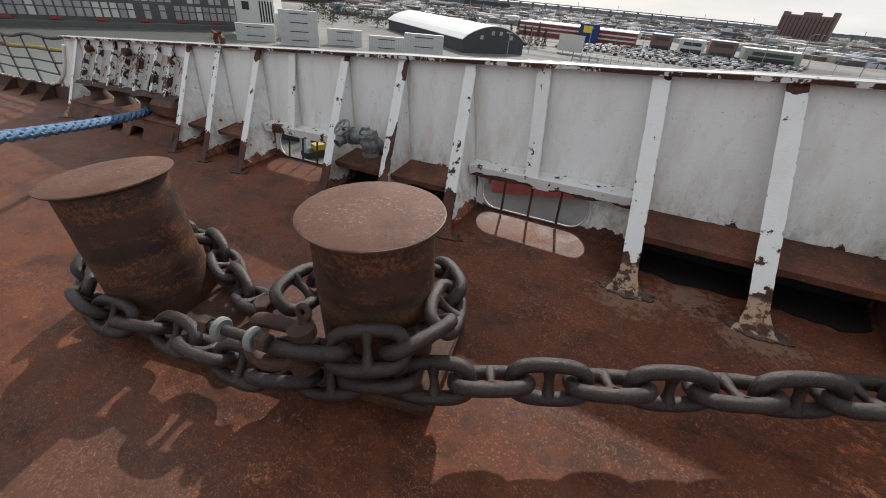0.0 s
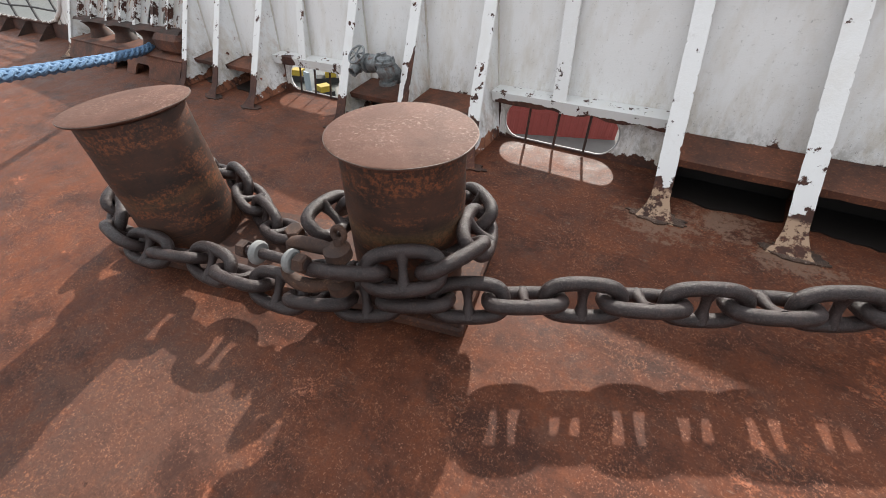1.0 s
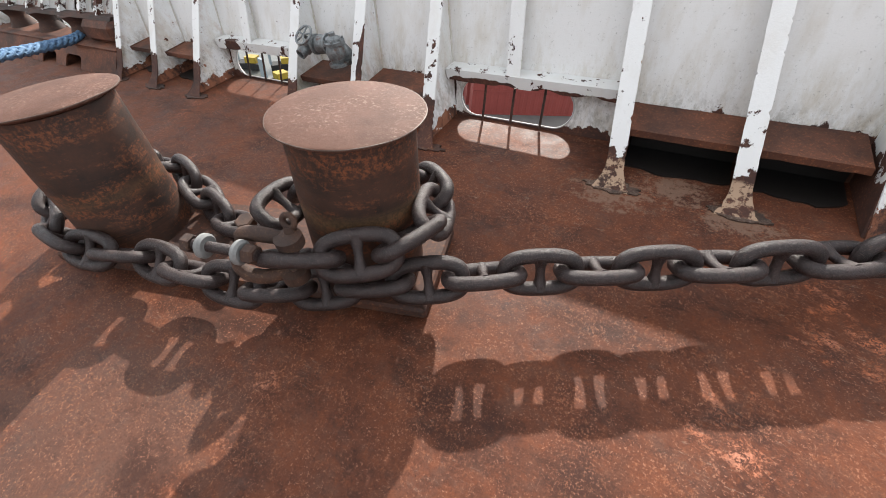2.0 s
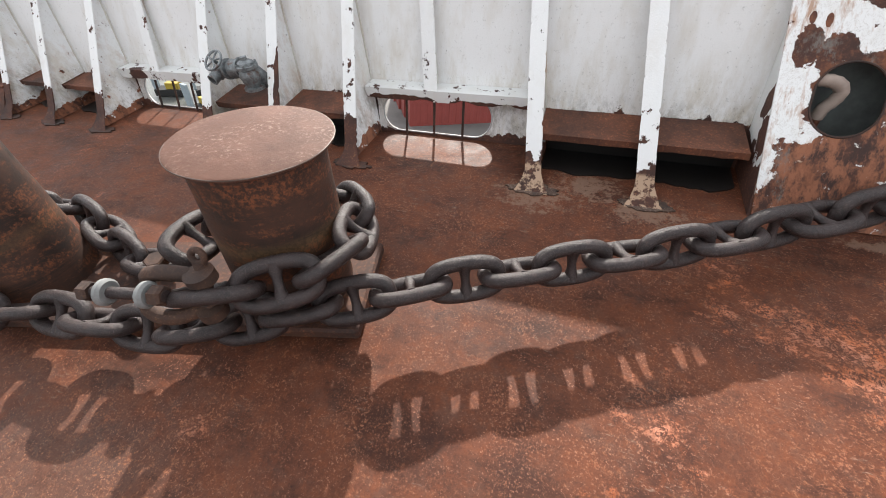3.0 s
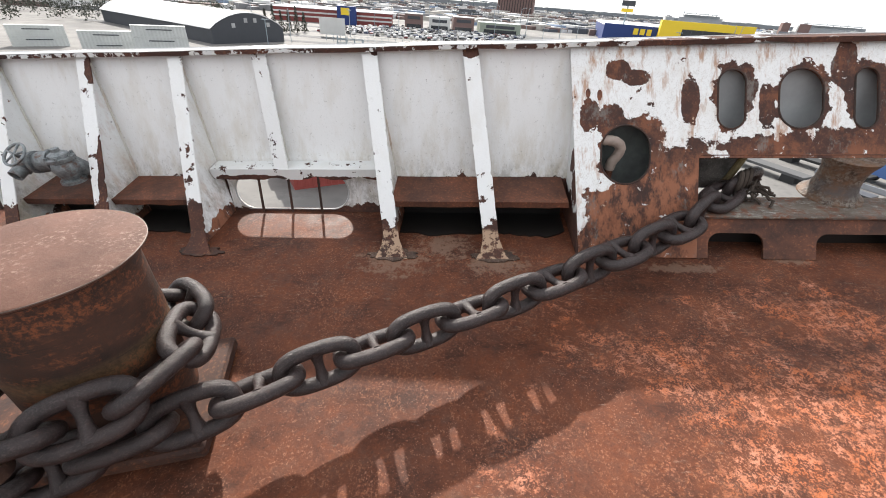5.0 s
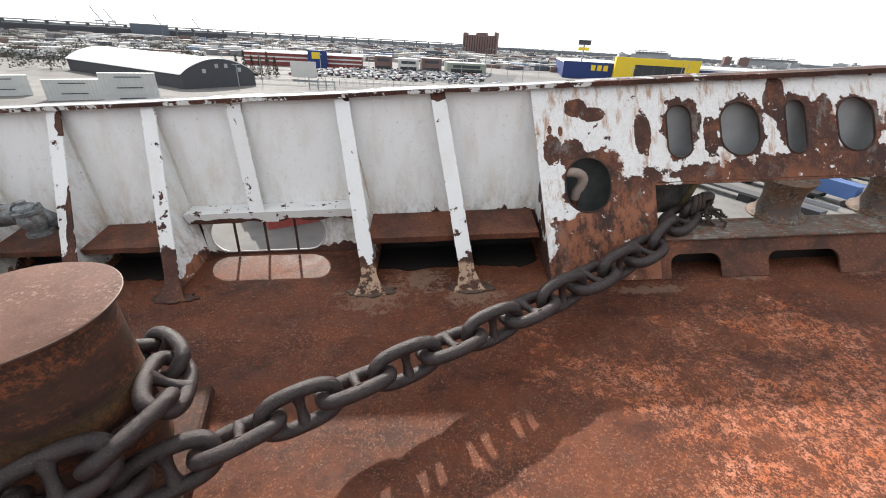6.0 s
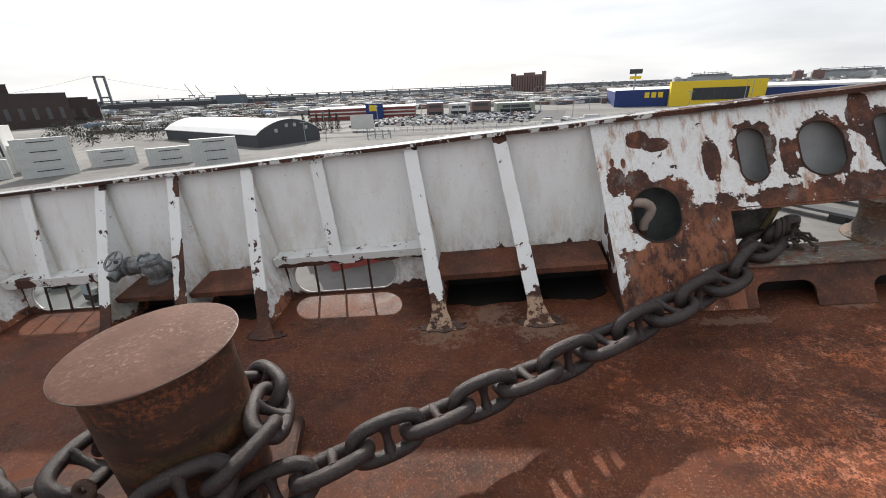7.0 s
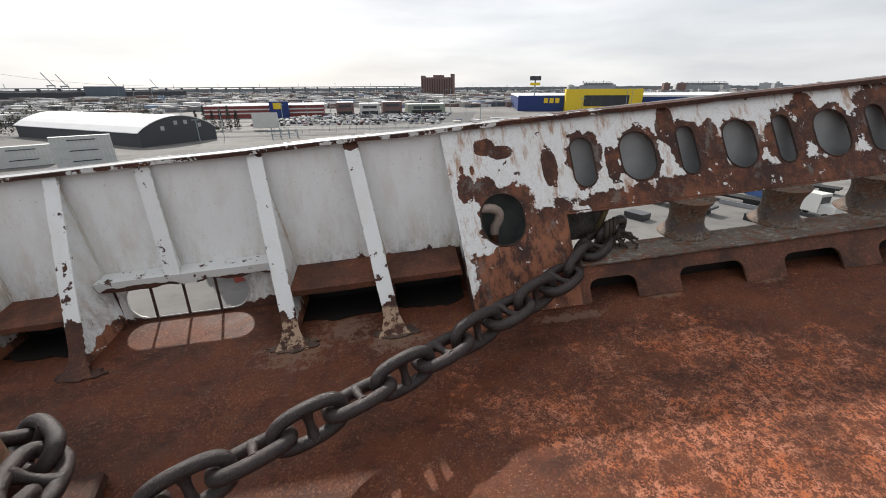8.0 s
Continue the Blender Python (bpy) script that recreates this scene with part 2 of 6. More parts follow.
def make_paint(name, chips=0.0, low=None, streak=0.35, spots=(), tone=(0.74, 0.75, 0.74), foot=None, ragged=1.6, runs=0.0, bays=()):
    """White ship's paint, chipped to rust by noise, below a height, and in ragged spots."""
    m = Mat(name, 0.55)
    rust, fine = rust_colour(m, 1.6, dark=(0.036, 0.016, 0.012), mid=(0.085, 0.030, 0.018), light=(0.26, 0.11, 0.05))
    if foot:
        flake = m.math("MULTIPLY", m.ramp(m.noise(22, 6, 0.7, offset=(6, 0, 3)), 0.46, 0.53), m.ramp(m.axis(2), 0.125, 0.11))
        rust = m.mix(flake, rust, foot)
    edge = m.noise(9, 5, 0.62)
    small = m.noise(24, 6, 0.7, offset=(4, 4, 4))
    grime = m.noise(3, 5, 0.6, stretch=(2.6, 2.6, 0.35))
    dirt = m.noise(14, 8, 0.75)
    white = m.mix(m.ramp(grime, 0.5, 0.78, 0, streak), tone, (0.50, 0.42, 0.30))
    white = m.mix(m.ramp(dirt, 0.6, 0.8, 0, 0.45), white, (0.42, 0.40, 0.36))
    if streak > 0.38 and low is not None:
        foul = m.math("MULTIPLY", m.ramp(m.noise(5, 7, 0.7, stretch=(1.9, 1, 0.6), offset=(8, 0, 2)), 0.46, 0.70, 0, 0.7), m.ramp(m.axis(2), 0.62, 0.26))
        white = m.mix(foul, white, (0.43, 0.345, 0.21))
        moss = m.math("MULTIPLY", m.ramp(m.noise(16, 7, 0.75, stretch=(1, 1, 0.6), offset=(3, 5, 9)), 0.46, 0.6), m.ramp(m.axis(2), 0.36, 0.24))
        white = m.mix(m.math("MULTIPLY", moss, 0.45), white, (0.15, 0.125, 0.075))
        white = m.mix(m.ramp(m.noise(48, 6, 0.75, offset=(3, 9, 2)), 0.60, 0.68, 0, 0.55), white, (0.33, 0.32, 0.30))
        speck = m.math("MULTIPLY", m.ramp(m.noise(70, 6, 0.8, offset=(1, 2, 7)), 0.60, 0.66), m.ramp(m.axis(2), 0.50, 0.24, 0.1, 1.0))
        white = m.mix(m.math("MULTIPLY", speck, 0.8), white, (0.10, 0.075, 0.055))
    bare = m.ramp(m.math("ADD", m.math("MULTIPLY", edge, 0.6), m.math("MULTIPLY", small, 0.4)), 0.66 - chips, 0.675 - chips)
    if low is not None:
        lift = m.math("ADD", m.axis(2), m.math("MULTIPLY", m.math("SUBTRACT", edge, 0.5), 0.22))
        for mid, half in bays:
            inside = m.ramp(m.math("ABSOLUTE", m.math("SUBTRACT", m.axis(0), mid)), half, half - 0.02)
            lift = m.math("ADD", lift, m.math("MULTIPLY", inside, 0.19))
        bare = m.math("MAXIMUM", bare, m.ramp(lift, low, low - 0.006))
    for centre, size in spots:
        torn = m.math("ADD", m.spot(centre, size), m.math("ADD", m.math("MULTIPLY", m.math("SUBTRACT", edge, 0.5), ragged), m.math("MULTIPLY", m.math("SUBTRACT", small, 0.5), 0.55)))
        bare = m.math("MAXIMUM", bare, m.ramp(torn, 0.0, 0.03))
    if runs:
        run = m.math("MULTIPLY", m.ramp(m.noise(7, 6, 0.7, stretch=(2.6, 1, 0.35), offset=(3, 0, 1)), 0.52, 0.65, 0, 0.85), runs)
        white = m.mix(run, white, (0.40, 0.21, 0.11))
        rust = m.mix(m.math("MULTIPLY", run, 0.35), rust, (0.25, 0.08, 0.032))
        white = m.mix(m.ramp(m.noise(60, 6, 0.75, offset=(7, 2, 2)), 0.58, 0.66, 0, 0.5), white, (0.46, 0.42, 0.37))
        rust = m.mix(m.ramp(m.noise(6, 7, 0.72, offset=(2, 7, 4)), 0.50, 0.62, 0, 0.75), rust, (0.22, 0.078, 0.036))
        rust = m.mix(m.ramp(m.noise(4, 6, 0.66, offset=(6, 6, 2)), 0.52, 0.62, 0, 0.6), rust, (0.040, 0.018, 0.014))
        rust = m.mix(m.ramp(m.noise(5, 7, 0.74, stretch=(1.6, 1, 0.7), offset=(9, 1, 5)), 0.565, 0.64, 0, 0.75), rust, (0.17, 0.155, 0.14))
        fresh = m.math("MULTIPLY", m.ramp(m.noise(9, 8, 0.75, stretch=(1.5, 1, 0.55), offset=(4, 1, 6)), 0.45, 0.56, 0.0, 0.85), m.ramp(m.axis(2), 0.52, 0.36))
        rust = m.mix(fresh, rust, (0.30, 0.115, 0.058))
        left = m.ramp(m.noise(15, 6, 0.7, offset=(5, 3, 8)), 0.635, 0.645)
        bare = m.math("MULTIPLY", bare, m.math("SUBTRACT", 1.0, left))
    if runs > 0.9:
        craze = m.math("ABSOLUTE", m.math("SUBTRACT", m.noise(30, 7, 0.7, offset=(11, 2, 6)), 0.5))
        white = m.mix(m.ramp(craze, 0.012, 0.002, 0, 0.45), white, (0.30, 0.24, 0.19))
    halo = m.ramp(bare, 0.0, 1.0)
    c = m.mix(halo, white, rust)
    peel = m.math("ADD", m.math("MULTIPLY", m.noise(120, 3, 0.5, offset=(2, 8, 5)), 0.5), m.math("MULTIPLY", m.noise(28, 3, 0.5, offset=(7, 1, 5)), 0.7))
    m.bump(m.math("SUBTRACT", m.math("ADD", m.math("MULTIPLY", fine, 0.4), peel), bare), 0.55, 0.003)
    return m.done(c, m.ramp(bare, 0, 1, 0.5, 0.8))


def make_plain(name, colour, rough=0.6, metal=0.0, vary=0.25, scale=3.0):
    m = Mat(name, rough, metal)
    c = m.mix(m.ramp(m.noise(scale, 6, 0.65), 0.3, 0.7, 0, vary), colour, tuple(v * 0.45 for v in colour))
    return m.done(c)


def make_chain():
    m = Mat("chain_iron", 0.6, 0.0, 0.45)
    fine = m.noise(110, 7, 0.75)
    c = m.mix(m.ramp(m.noise(14, 6, 0.7), 0.35, 0.7), (0.013, 0.0085, 0.0082), (0.043, 0.029, 0.0275))
    c = m.mix(m.ramp(m.noise(40, 6, 0.75, offset=(2, 5, 1)), 0.58, 0.72, 0, 0.7), c, (0.10, 0.055, 0.038))
    c = m.mix(m.ramp(m.noise(190, 6, 0.8, offset=(9, 1, 4)), 0.52, 0.60, 0, 0.5), c, (0.125, 0.092, 0.088))
    m.bump(m.math("ADD", fine, m.math("MULTIPLY", m.noise(34, 5, 0.6, offset=(5, 5, 2)), 0.9)), 0.9, 0.0045)
    return m.done(c, m.ramp(m.noise(30, 5), 0.3, 0.7, 0.30, 0.56))


DECK = make_deck()
RUST = make_rust("thick_rust", 1.6)
RUST_DARK = make_rust("dark_wet_rust", 1.6, dark=(0.02, 0.012, 0.009), mid=(0.06, 0.026, 0.017), light=(0.16, 0.07, 0.035))
CHAIN = make_chain()
PAINT_SHELL = make_paint("shell_paint", -0.01, 0.232, 0.4, bays=((-0.64, 0.6), (-3.1, 0.6)), tone=(0.80, 0.795, 0.785))
# black for sheets that stand in for shade under ledges and sill
SHADE_BLACK = make_plain("shade_black", (0.012, 0.010, 0.009), 0.45, 0.0, 0.5, 20.0)
FLAKE = make_rust("pale_flaking_rust", 6.0, dark=(0.035, 0.02, 0.014), mid=(0.10, 0.055, 0.036), light=(0.46, 0.40, 0.34))
PAINT_BOW = make_paint("bow_post_paint", 0.075, 0.145, 0.2, [((0.45, 3.06, 0.955), (0.06, 0.2, 0.028)), ((-0.12, 3.06, 0.965), (0.03, 0.2, 0.02))], tone=(0.80, 0.80, 0.79), foot=(0.40, 0.27, 0.18))
PAINT_WEB = make_paint("web_paint", 0.05, 0.07, 0.45, runs=0.35, tone=(0.78, 0.79, 0.79))
PAINT_BEAD = make_paint("bead_paint", 0.02, None, 0.9, tone=(0.62, 0.60, 0.55), runs=0.6)
PAINT_RAIL = make_paint("rail_paint", 0.10, None, 0.2, [((-1.0, 2.78, 0.27), (0.3, 0.1, 0.03)), ((-0.35, 2.78, 0.26), (0.3, 0.1, 0.03)), ((-3.5, 2.8, 0.3), (0.12, 0.1, 0.06))])
PAINT_END = make_paint("end_web_paint", 0.03, 0.2, 0.3, [((1.09, 2.80, 0.42), (0.1, 0.06, 0.10)), ((1.09, 2.66, 0.30), (0.1, 0.10, 0.10))])
PAINT_POST = make_paint("post_paint", 0.085, 0.235, 0.2, [((-1.872, 2.75, 0.5), (0.034, 0.7, 0.45)), ((-1.95, 3.05, 0.92), (0.05, 0.2, 0.08)), ((-3.85, 3.05, 0.93), (0.06, 0.2, 0.06)), ((-5.2, 3.05, 0.95), (0.05, 0.2, 0.04)), ((-2.60, 3.05, 0.96), (0.05, 0.2, 0.035))], tone=(0.80, 0.80, 0.79))
PAINT_CAP = make_paint("cap_paint", 0.06, None, 0.5, [((4.6, 3.1, 1.0), (3.0, 0.4, 0.4))], tone=(0.42, 0.42, 0.42))
PAINT_LIP = make_paint("lip_paint", 0.195, None, 0.3, [((4.2, 3.1, 0.98), (3.1, 0.4, 0.4))])

# ---- ship: deck, shell, bulwark ----
PITCH = 0.61
SHELL = (2.82, 3.13)          # y of the shell at the deck and 1 m above it
INNER = (2.36, 3.10, 0.975)   # y at the deck, y and z at the top of the sloping inner edge


def shell_y(z):
    return SHELL[0] + (SHELL[1] - SHELL[0]) * z


def inner_y(z):
    return INNER[0] + (INNER[1] - INNER[0]) * z / INNER[2]


def lean(y0, y1, z1, thick_out=True):
    """Lays a plate drawn in (x, height along the slope) onto the slope from (y0, 0) to (y1, z1)."""
    up = Vector((0, y1 - y0, z1)).normalized()
    m = Matrix.Identity(4)
    m.col[0][:3] = (1, 0, 0)
    m.col[1][:3] = up
    m.col[2][:3] = Vector((1, 0, 0)).cross(up)
    m.col[3][:3] = (0, y0, 0)
    return m


def along(y0, y1, z1, z):
    """Height along the slope for a height above the deck."""
    return z / z1 * math.hypot(y1 - y0, z1)


def deck():
    bm = bmesh.new()
    bmesh.ops.create_grid(bm, x_segments=70, y_segments=34, size=1.0)
    for v in bm.verts:
        x, y = -15 + (v.co.x + 1) / 2 * 23, -8.0 + (v.co.y + 1) / 2 * 10.83
        v.co = (x, y, 0.006 * noise.noise(Vector((x * 0.8, y * 0.8, 3.0))) - 0.004)
    ob = part("deck", bm, DECK, m=SHIP.copy())
    tagged(ob, "red-brown rusted steel ship deck, flaking and stained", "deck", kind="structure")


def shell():
    s = lambda z: along(SHELL[0], SHELL[1], 1.0, z)
    holes = [rounded(c - 0.405, c + 0.405, s(0.015), s(0.255), 0.125, 10) for c in (-0.78, -3.22)]
    holes += [rounded(1.79, 5.1, s(-0.2), s(0.455), 0.03, 6)]
    holes += [rounded(a, b, s(0.2), s(0.46), 0.12, 8) for a, b in ((-8.0, -7.3), (-6.9, -6.2))]
    bm = sheet("shell", [(-9.2, -1.6), (6.5, -1.6), (6.5, s(1.0)), (-9.2, s(1.0))], holes, 0.014)
    bmesh.ops.transform(bm, matrix=lean(SHELL[0] + 0.014, SHELL[1] + 0.014, 1.0), verts=bm.verts)
    ob = part("bulwark_shell", bm, PAINT_SHELL, m=SHIP.copy())
    tagged(ob, "flared white-painted steel bulwark plating stained with rust", "bulwark", kind="structure")
    # rims and grating bars of the freeing ports
    for c in (-0.78, -3.22):
        rim = rounded(c - 0.405, c + 0.405, s(0.015), s(0.255), 0.125, 10)
        bm = bmesh.new()
        m = lean(SHELL[0], SHELL[1], 1.0)
        tube(bm, [m @ Vector((x, y, 0.0)) for x, y in rim], 0.0055, 6, True)
        part("port_rim", bm, PAINT_CAP, ob)
        for k in (-0.21, 0.0, 0.21):
            bm = bmesh.new()
            tube(bm, [m @ Vector((c + k, s(z), 0.03)) for z in (0.0, 0.14, 0.29)], 0.009, 8)
            part("port_bar", bm, RUST_DARK, ob, "rusted round grating bar")


def cap_rail():
    ob = thing("cap_rail", "white-painted steel cap rail, chipped and rust edged", "rail", SHIP.copy(), kind="structure")
    xs = [-9.2 + 0.08 * k for k in range(197)]
    for name, mat, prof in (("cap_plate", PAINT_CAP, [(3.062, 0.988), (3.150, 0.988), (3.150, 1.0), (3.062, 1.0)]),
                            ("lip", PAINT_LIP, [(3.058, 0.972), (3.068, 0.972), (3.068, 0.987), (3.0605, 0.987), (3.0605, 0.996), (3.058, 0.996)]),
                            ("outer_lip", PAINT_LIP, [(3.152, 0.955), (3.160, 0.955), (3.160, 0.999), (3.152, 0.999)])):
        bm = bmesh.new()
        rows = []
        for x in xs:
            dz = 0.004 * noise.noise(Vector((x * 1.7, 0, 0)))
            dy = 0.005 * noise.noise(Vector((x * 2.3, 5, 0)))
            eaten = 0.016 * max(0.0, noise.noise(Vector((x * 5.0, 9, 0))))
            rows.append([bm.verts.new((x, y + dy, z + dz + (eaten * 0.7 if z < 0.975 else 0.0))) for y, z in prof])
        n = len(prof)
        for a, b in zip(rows, rows[1:]):
            for k in range(n):
                bm.faces.new((a[k], a[(k + 1) % n], b[(k + 1) % n], b[k]))
        bm.faces.new(rows[0])
        bm.faces.new(rows[-1][::-1])
        part(name, bm, mat, ob)


def bulwark_stay(x0, x1, z0, y0, seed):
    """One stay from its foot at x0 to its top at x1: a tapering web and a flange that flares to the foot."""
    low = z0 > 0.1
    top_z, top_y = 0.984, 3.095
    at_x = lambda z: x0 + (x1 - x0) * (z - z0) / (top_z - z0)
    ob = thing("bulwark_stay", "short white-painted steel bulwark stay above a freeing port" if low
               else "white-painted steel bulwark stay with a bare rusted foot", "stanchion", SHIP.copy(), "bulwark stays")
    web = bmesh.new()
    rows = []
    for k in range(13):
        z = z0 + (top_z - z0) * k / 12
        yi = y0 + (top_y - y0) * k / 12 + 0.01
        rows.append([web.verts.new((at_x(z) + w, y, z)) for w, y in ((-0.006, yi), (0.006, yi), (0.006, shell_y(z) - 0.002), (-0.006, shell_y(z) - 0.002))])
    flange = bmesh.new()
    frows = []
    n = 84
    for k in range(n + 1):
        t = k / n
        z = z0 + (top_z - z0) * t
        y = y0 + (top_y - y0) * t
        flare = 0.0 if low else max(0.0, 1 - t / 0.11) ** 1.6
        half = 0.046 + 0.05 * flare ** 1.5
        y -= 0.055 * flare
        worn = 0.0025 * noise.noise(Vector((k * 0.25, seed * 9.3, 1)))
        nick = -0.009 if noise.noise(Vector((k * 0.83, seed * 3.7, 2))) > 0.42 else 0.0
        bite = -0.008 if noise.noise(Vector((k * 0.83, seed * 5.1, 7))) > 0.36 else 0.0
        frows.append([flange.verts.new(p) for p in ((at_x(z) - half + worn - nick, y, z), (at_x(z) + half + worn + bite, y, z),
                                                     (at_x(z) + half + worn + bite, y + 0.012, z + 0.005), (at_x(z) - half + worn - nick, y + 0.012, z + 0.005))])
    for bm, rr in ((web, rows), (flange, frows)):
        for a, b in zip(rr, rr[1:]):
            for k in range(4):
                bm.faces.new((a[k], a[(k + 1) % 4], b[(k + 1) % 4], b[k]))
        bm.faces.new(rr[0])
        bm.faces.new(rr[-1][::-1])
    part("web", web, PAINT_WEB, ob)
    bead = bmesh.new()
    zs = [max(z0, 0.24) + (0.965 - max(z0, 0.24)) * k / 46 for k in range(47)]
    tube(bead, [(at_x(z) + 0.010, shell_y(z) - 0.008, z) for z in zs], [0.007 + 0.0045 * noise.noise(Vector((z * 55, seed * 2.3, 4))) for z in zs], 6)
    part("weld_bead", bead, PAINT_BEAD, ob, "lumpy dirty weld bead")
    part("flange", flange, PAINT_POST if seed < 6 or low else PAINT_BOW, ob)
    if not low:
        pad = bmesh.new()
        rim = []
        for k in range(48):
            a = 2 * math.pi * k / 48
            grow = 1.0 + 0.28 * noise.noise(Vector((2.2 * math.cos(a), 2.2 * math.sin(a), seed * 4.1))) + 0.34 * noise.noise(Vector((4.3 * math.cos(a), 4.3 * math.sin(a), seed * 1.7)))
            rim.append((x0 + 0.01 + 0.135 * grow * math.cos(a), 2.345 + 0.055 * grow * math.sin(a)))
        prism(pad, rim, -0.004, 0.006, 2)
        part("foot_pad", pad, FLAKE if seed >= 6 else RUST_DARK, ob, "flaking rusted foot pad")


STAYS = [(-4.95, -5.23), (-4.33, -4.61), (-3.68, -3.89), (-2.48, -2.65), (-1.85, -2.01), (-1.22, -1.40), (0.0, -0.161), (0.60, 0.447)]


def stanchions():
    for k, (a, b) in enumerate(STAYS):
        bulwark_stay(a, b, 0.0, 2.36, k)
    for k, (a, b) in enumerate([(-3.28, -3.37), (-0.775, -0.856)]):
        bulwark_stay(a, b, 0.337, 2.80, 20 + k)


def ledges():
    """Box stringers between the stays, black sheets for the shade under them, and the white rails over the freeing
    ports.
    """
    sk = lambda x, z: x - 0.17 * z
    for n, (a, b) in enumerate([(-6.0, -4.95), (-4.95, -4.33), (-4.33, -3.68), (-2.48, -1.85), (-1.85, -1.22), (0.0, 0.60), (0.60, 1.10)]):
        a, b = a + 0.012, b - 0.012
        bm = bmesh.new()
        fy = 2.64 if a < -3 else 2.60
        prof = [(fy, 0.178), (fy + 0.012, 0.178), (fy + 0.012, 0.203), (shell_y(0.22) - 0.002, 0.222), (shell_y(0.23) - 0.002, 0.236), (fy, 0.217)]
        rows = []
        for k in range(9):
            x = a + (b - a) * k / 8
            rows.append([bm.verts.new((sk(x, z), y + 0.004 * noise.noise(Vector((x * 9, n, 0))), z + (0.008 * noise.noise(Vector((x * 14, n, 5))) if z < 0.19 else 0))) for y, z in prof])
        for p, q in zip(rows, rows[1:]):
            for k in range(6):
                bm.faces.new((p[k], p[(k + 1) % 6], q[(k + 1) % 6], q[k]))
        bm.faces.new(rows[0])
        bm.faces.new(rows[-1][::-1])
        ob = thing("waterway_ledge", "dark rusted steel ledge between bulwark stays", "ledge", SHIP.copy(), "waterway ledges")
        part("ledge_plate", bm, RUST, ob)
        # added black wall and floor sheet: shade under the ledge as solid colour
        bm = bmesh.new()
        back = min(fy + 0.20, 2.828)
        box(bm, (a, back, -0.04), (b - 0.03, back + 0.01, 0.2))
        part("shade_back", bm, SHADE_BLACK, ob, "black sheet standing in for deep shade")
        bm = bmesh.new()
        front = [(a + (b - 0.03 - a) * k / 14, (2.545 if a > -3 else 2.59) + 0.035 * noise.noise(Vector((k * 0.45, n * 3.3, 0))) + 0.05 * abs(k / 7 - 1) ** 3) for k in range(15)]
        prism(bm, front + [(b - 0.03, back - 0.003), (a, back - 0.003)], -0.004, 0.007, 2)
        part("shade_floor", bm, SHADE_BLACK, ob, "black floor sheet standing in for shade under the ledge")
    for c, (a, b) in ((0, (-1.22, 0.0)), (1, (-3.68, -2.48))):
        a, b = a + 0.012, b - 0.012
        bm = bmesh.new()
        y = 2.79
        prof = [(y, 0.262), (y + 0.012, 0.262), (y + 0.012, 0.325), (shell_y(0.33) - 0.002, 0.325), (shell_y(0.33) - 0.002, 0.337), (y, 0.337)]
        rows = []
        for k in range(25):
            x = a + (b - a) * k / 24
            eaten = max(0.0, noise.noise(Vector((x * 7, 3 + c, 0)))) * 0.05
            rows.append([bm.verts.new((sk(x, z), yy, z + (eaten if z < 0.27 else 0))) for yy, z in prof])
        for p, q in zip(rows, rows[1:]):
            for k in range(6):
                bm.faces.new((p[k], p[(k + 1) % 6], q[(k + 1) % 6], q[k]))
        bm.faces.new(rows[0])
        bm.faces.new(rows[-1][::-1])
        ob = part("port_rail", bm, PAINT_RAIL, m=SHIP.copy())
        tagged(ob, "chipped white steel rail over a freeing port", "rail", "port rails")


def arch(cx, w, top=0.145, r=0.06):
    """A drain arch as a run of outline points."""
    left = [(cx - w + r - r * math.cos(radians(a)), top - r + r * math.sin(radians(a))) for a in range(0, 91, 15)]
    return [(cx - w, 0.0), *left, *[(2 * cx - x, y) for x, y in left[::-1]], (cx + w, 0.0)]


OVALS = [(1.93, 0.075), (2.30, 0.118), (2.64, 0.062), (3.0, 0.110), (3.31, 0.062), (3.65, 0.125), (3.98, 0.07), (4.32, 0.12), (4.66, 0.07), (5.0, 0.12)]


def make_sill():
    m = Mat("scoured_sill", 0.6, 0.0, 0.3)
    fine = m.noise(40, 8, 0.78, stretch=(0.5, 1.4, 1))
    big = m.noise(6, 7, 0.7, stretch=(0.4, 1.5, 1))
    c = m.mix(m.ramp(big, 0.36, 0.62), (0.070, 0.045, 0.034), (0.17, 0.145, 0.12))
    c = m.mix(m.math("MULTIPLY", m.ramp(fine, 0.50, 0.58), m.ramp(m.noise(9, 7, 0.7, offset=(5, 5, 5)), 0.44, 0.58)), c, (0.30, 0.29, 0.26))
    c = m.mix(m.ramp(m.noise(18, 7, 0.75, offset=(2, 6, 1)), 0.49, 0.58, 0, 0.85), c, (0.15, 0.058, 0.03))
    m.bump(fine, 0.6, 0.004)
    return m.done(c)


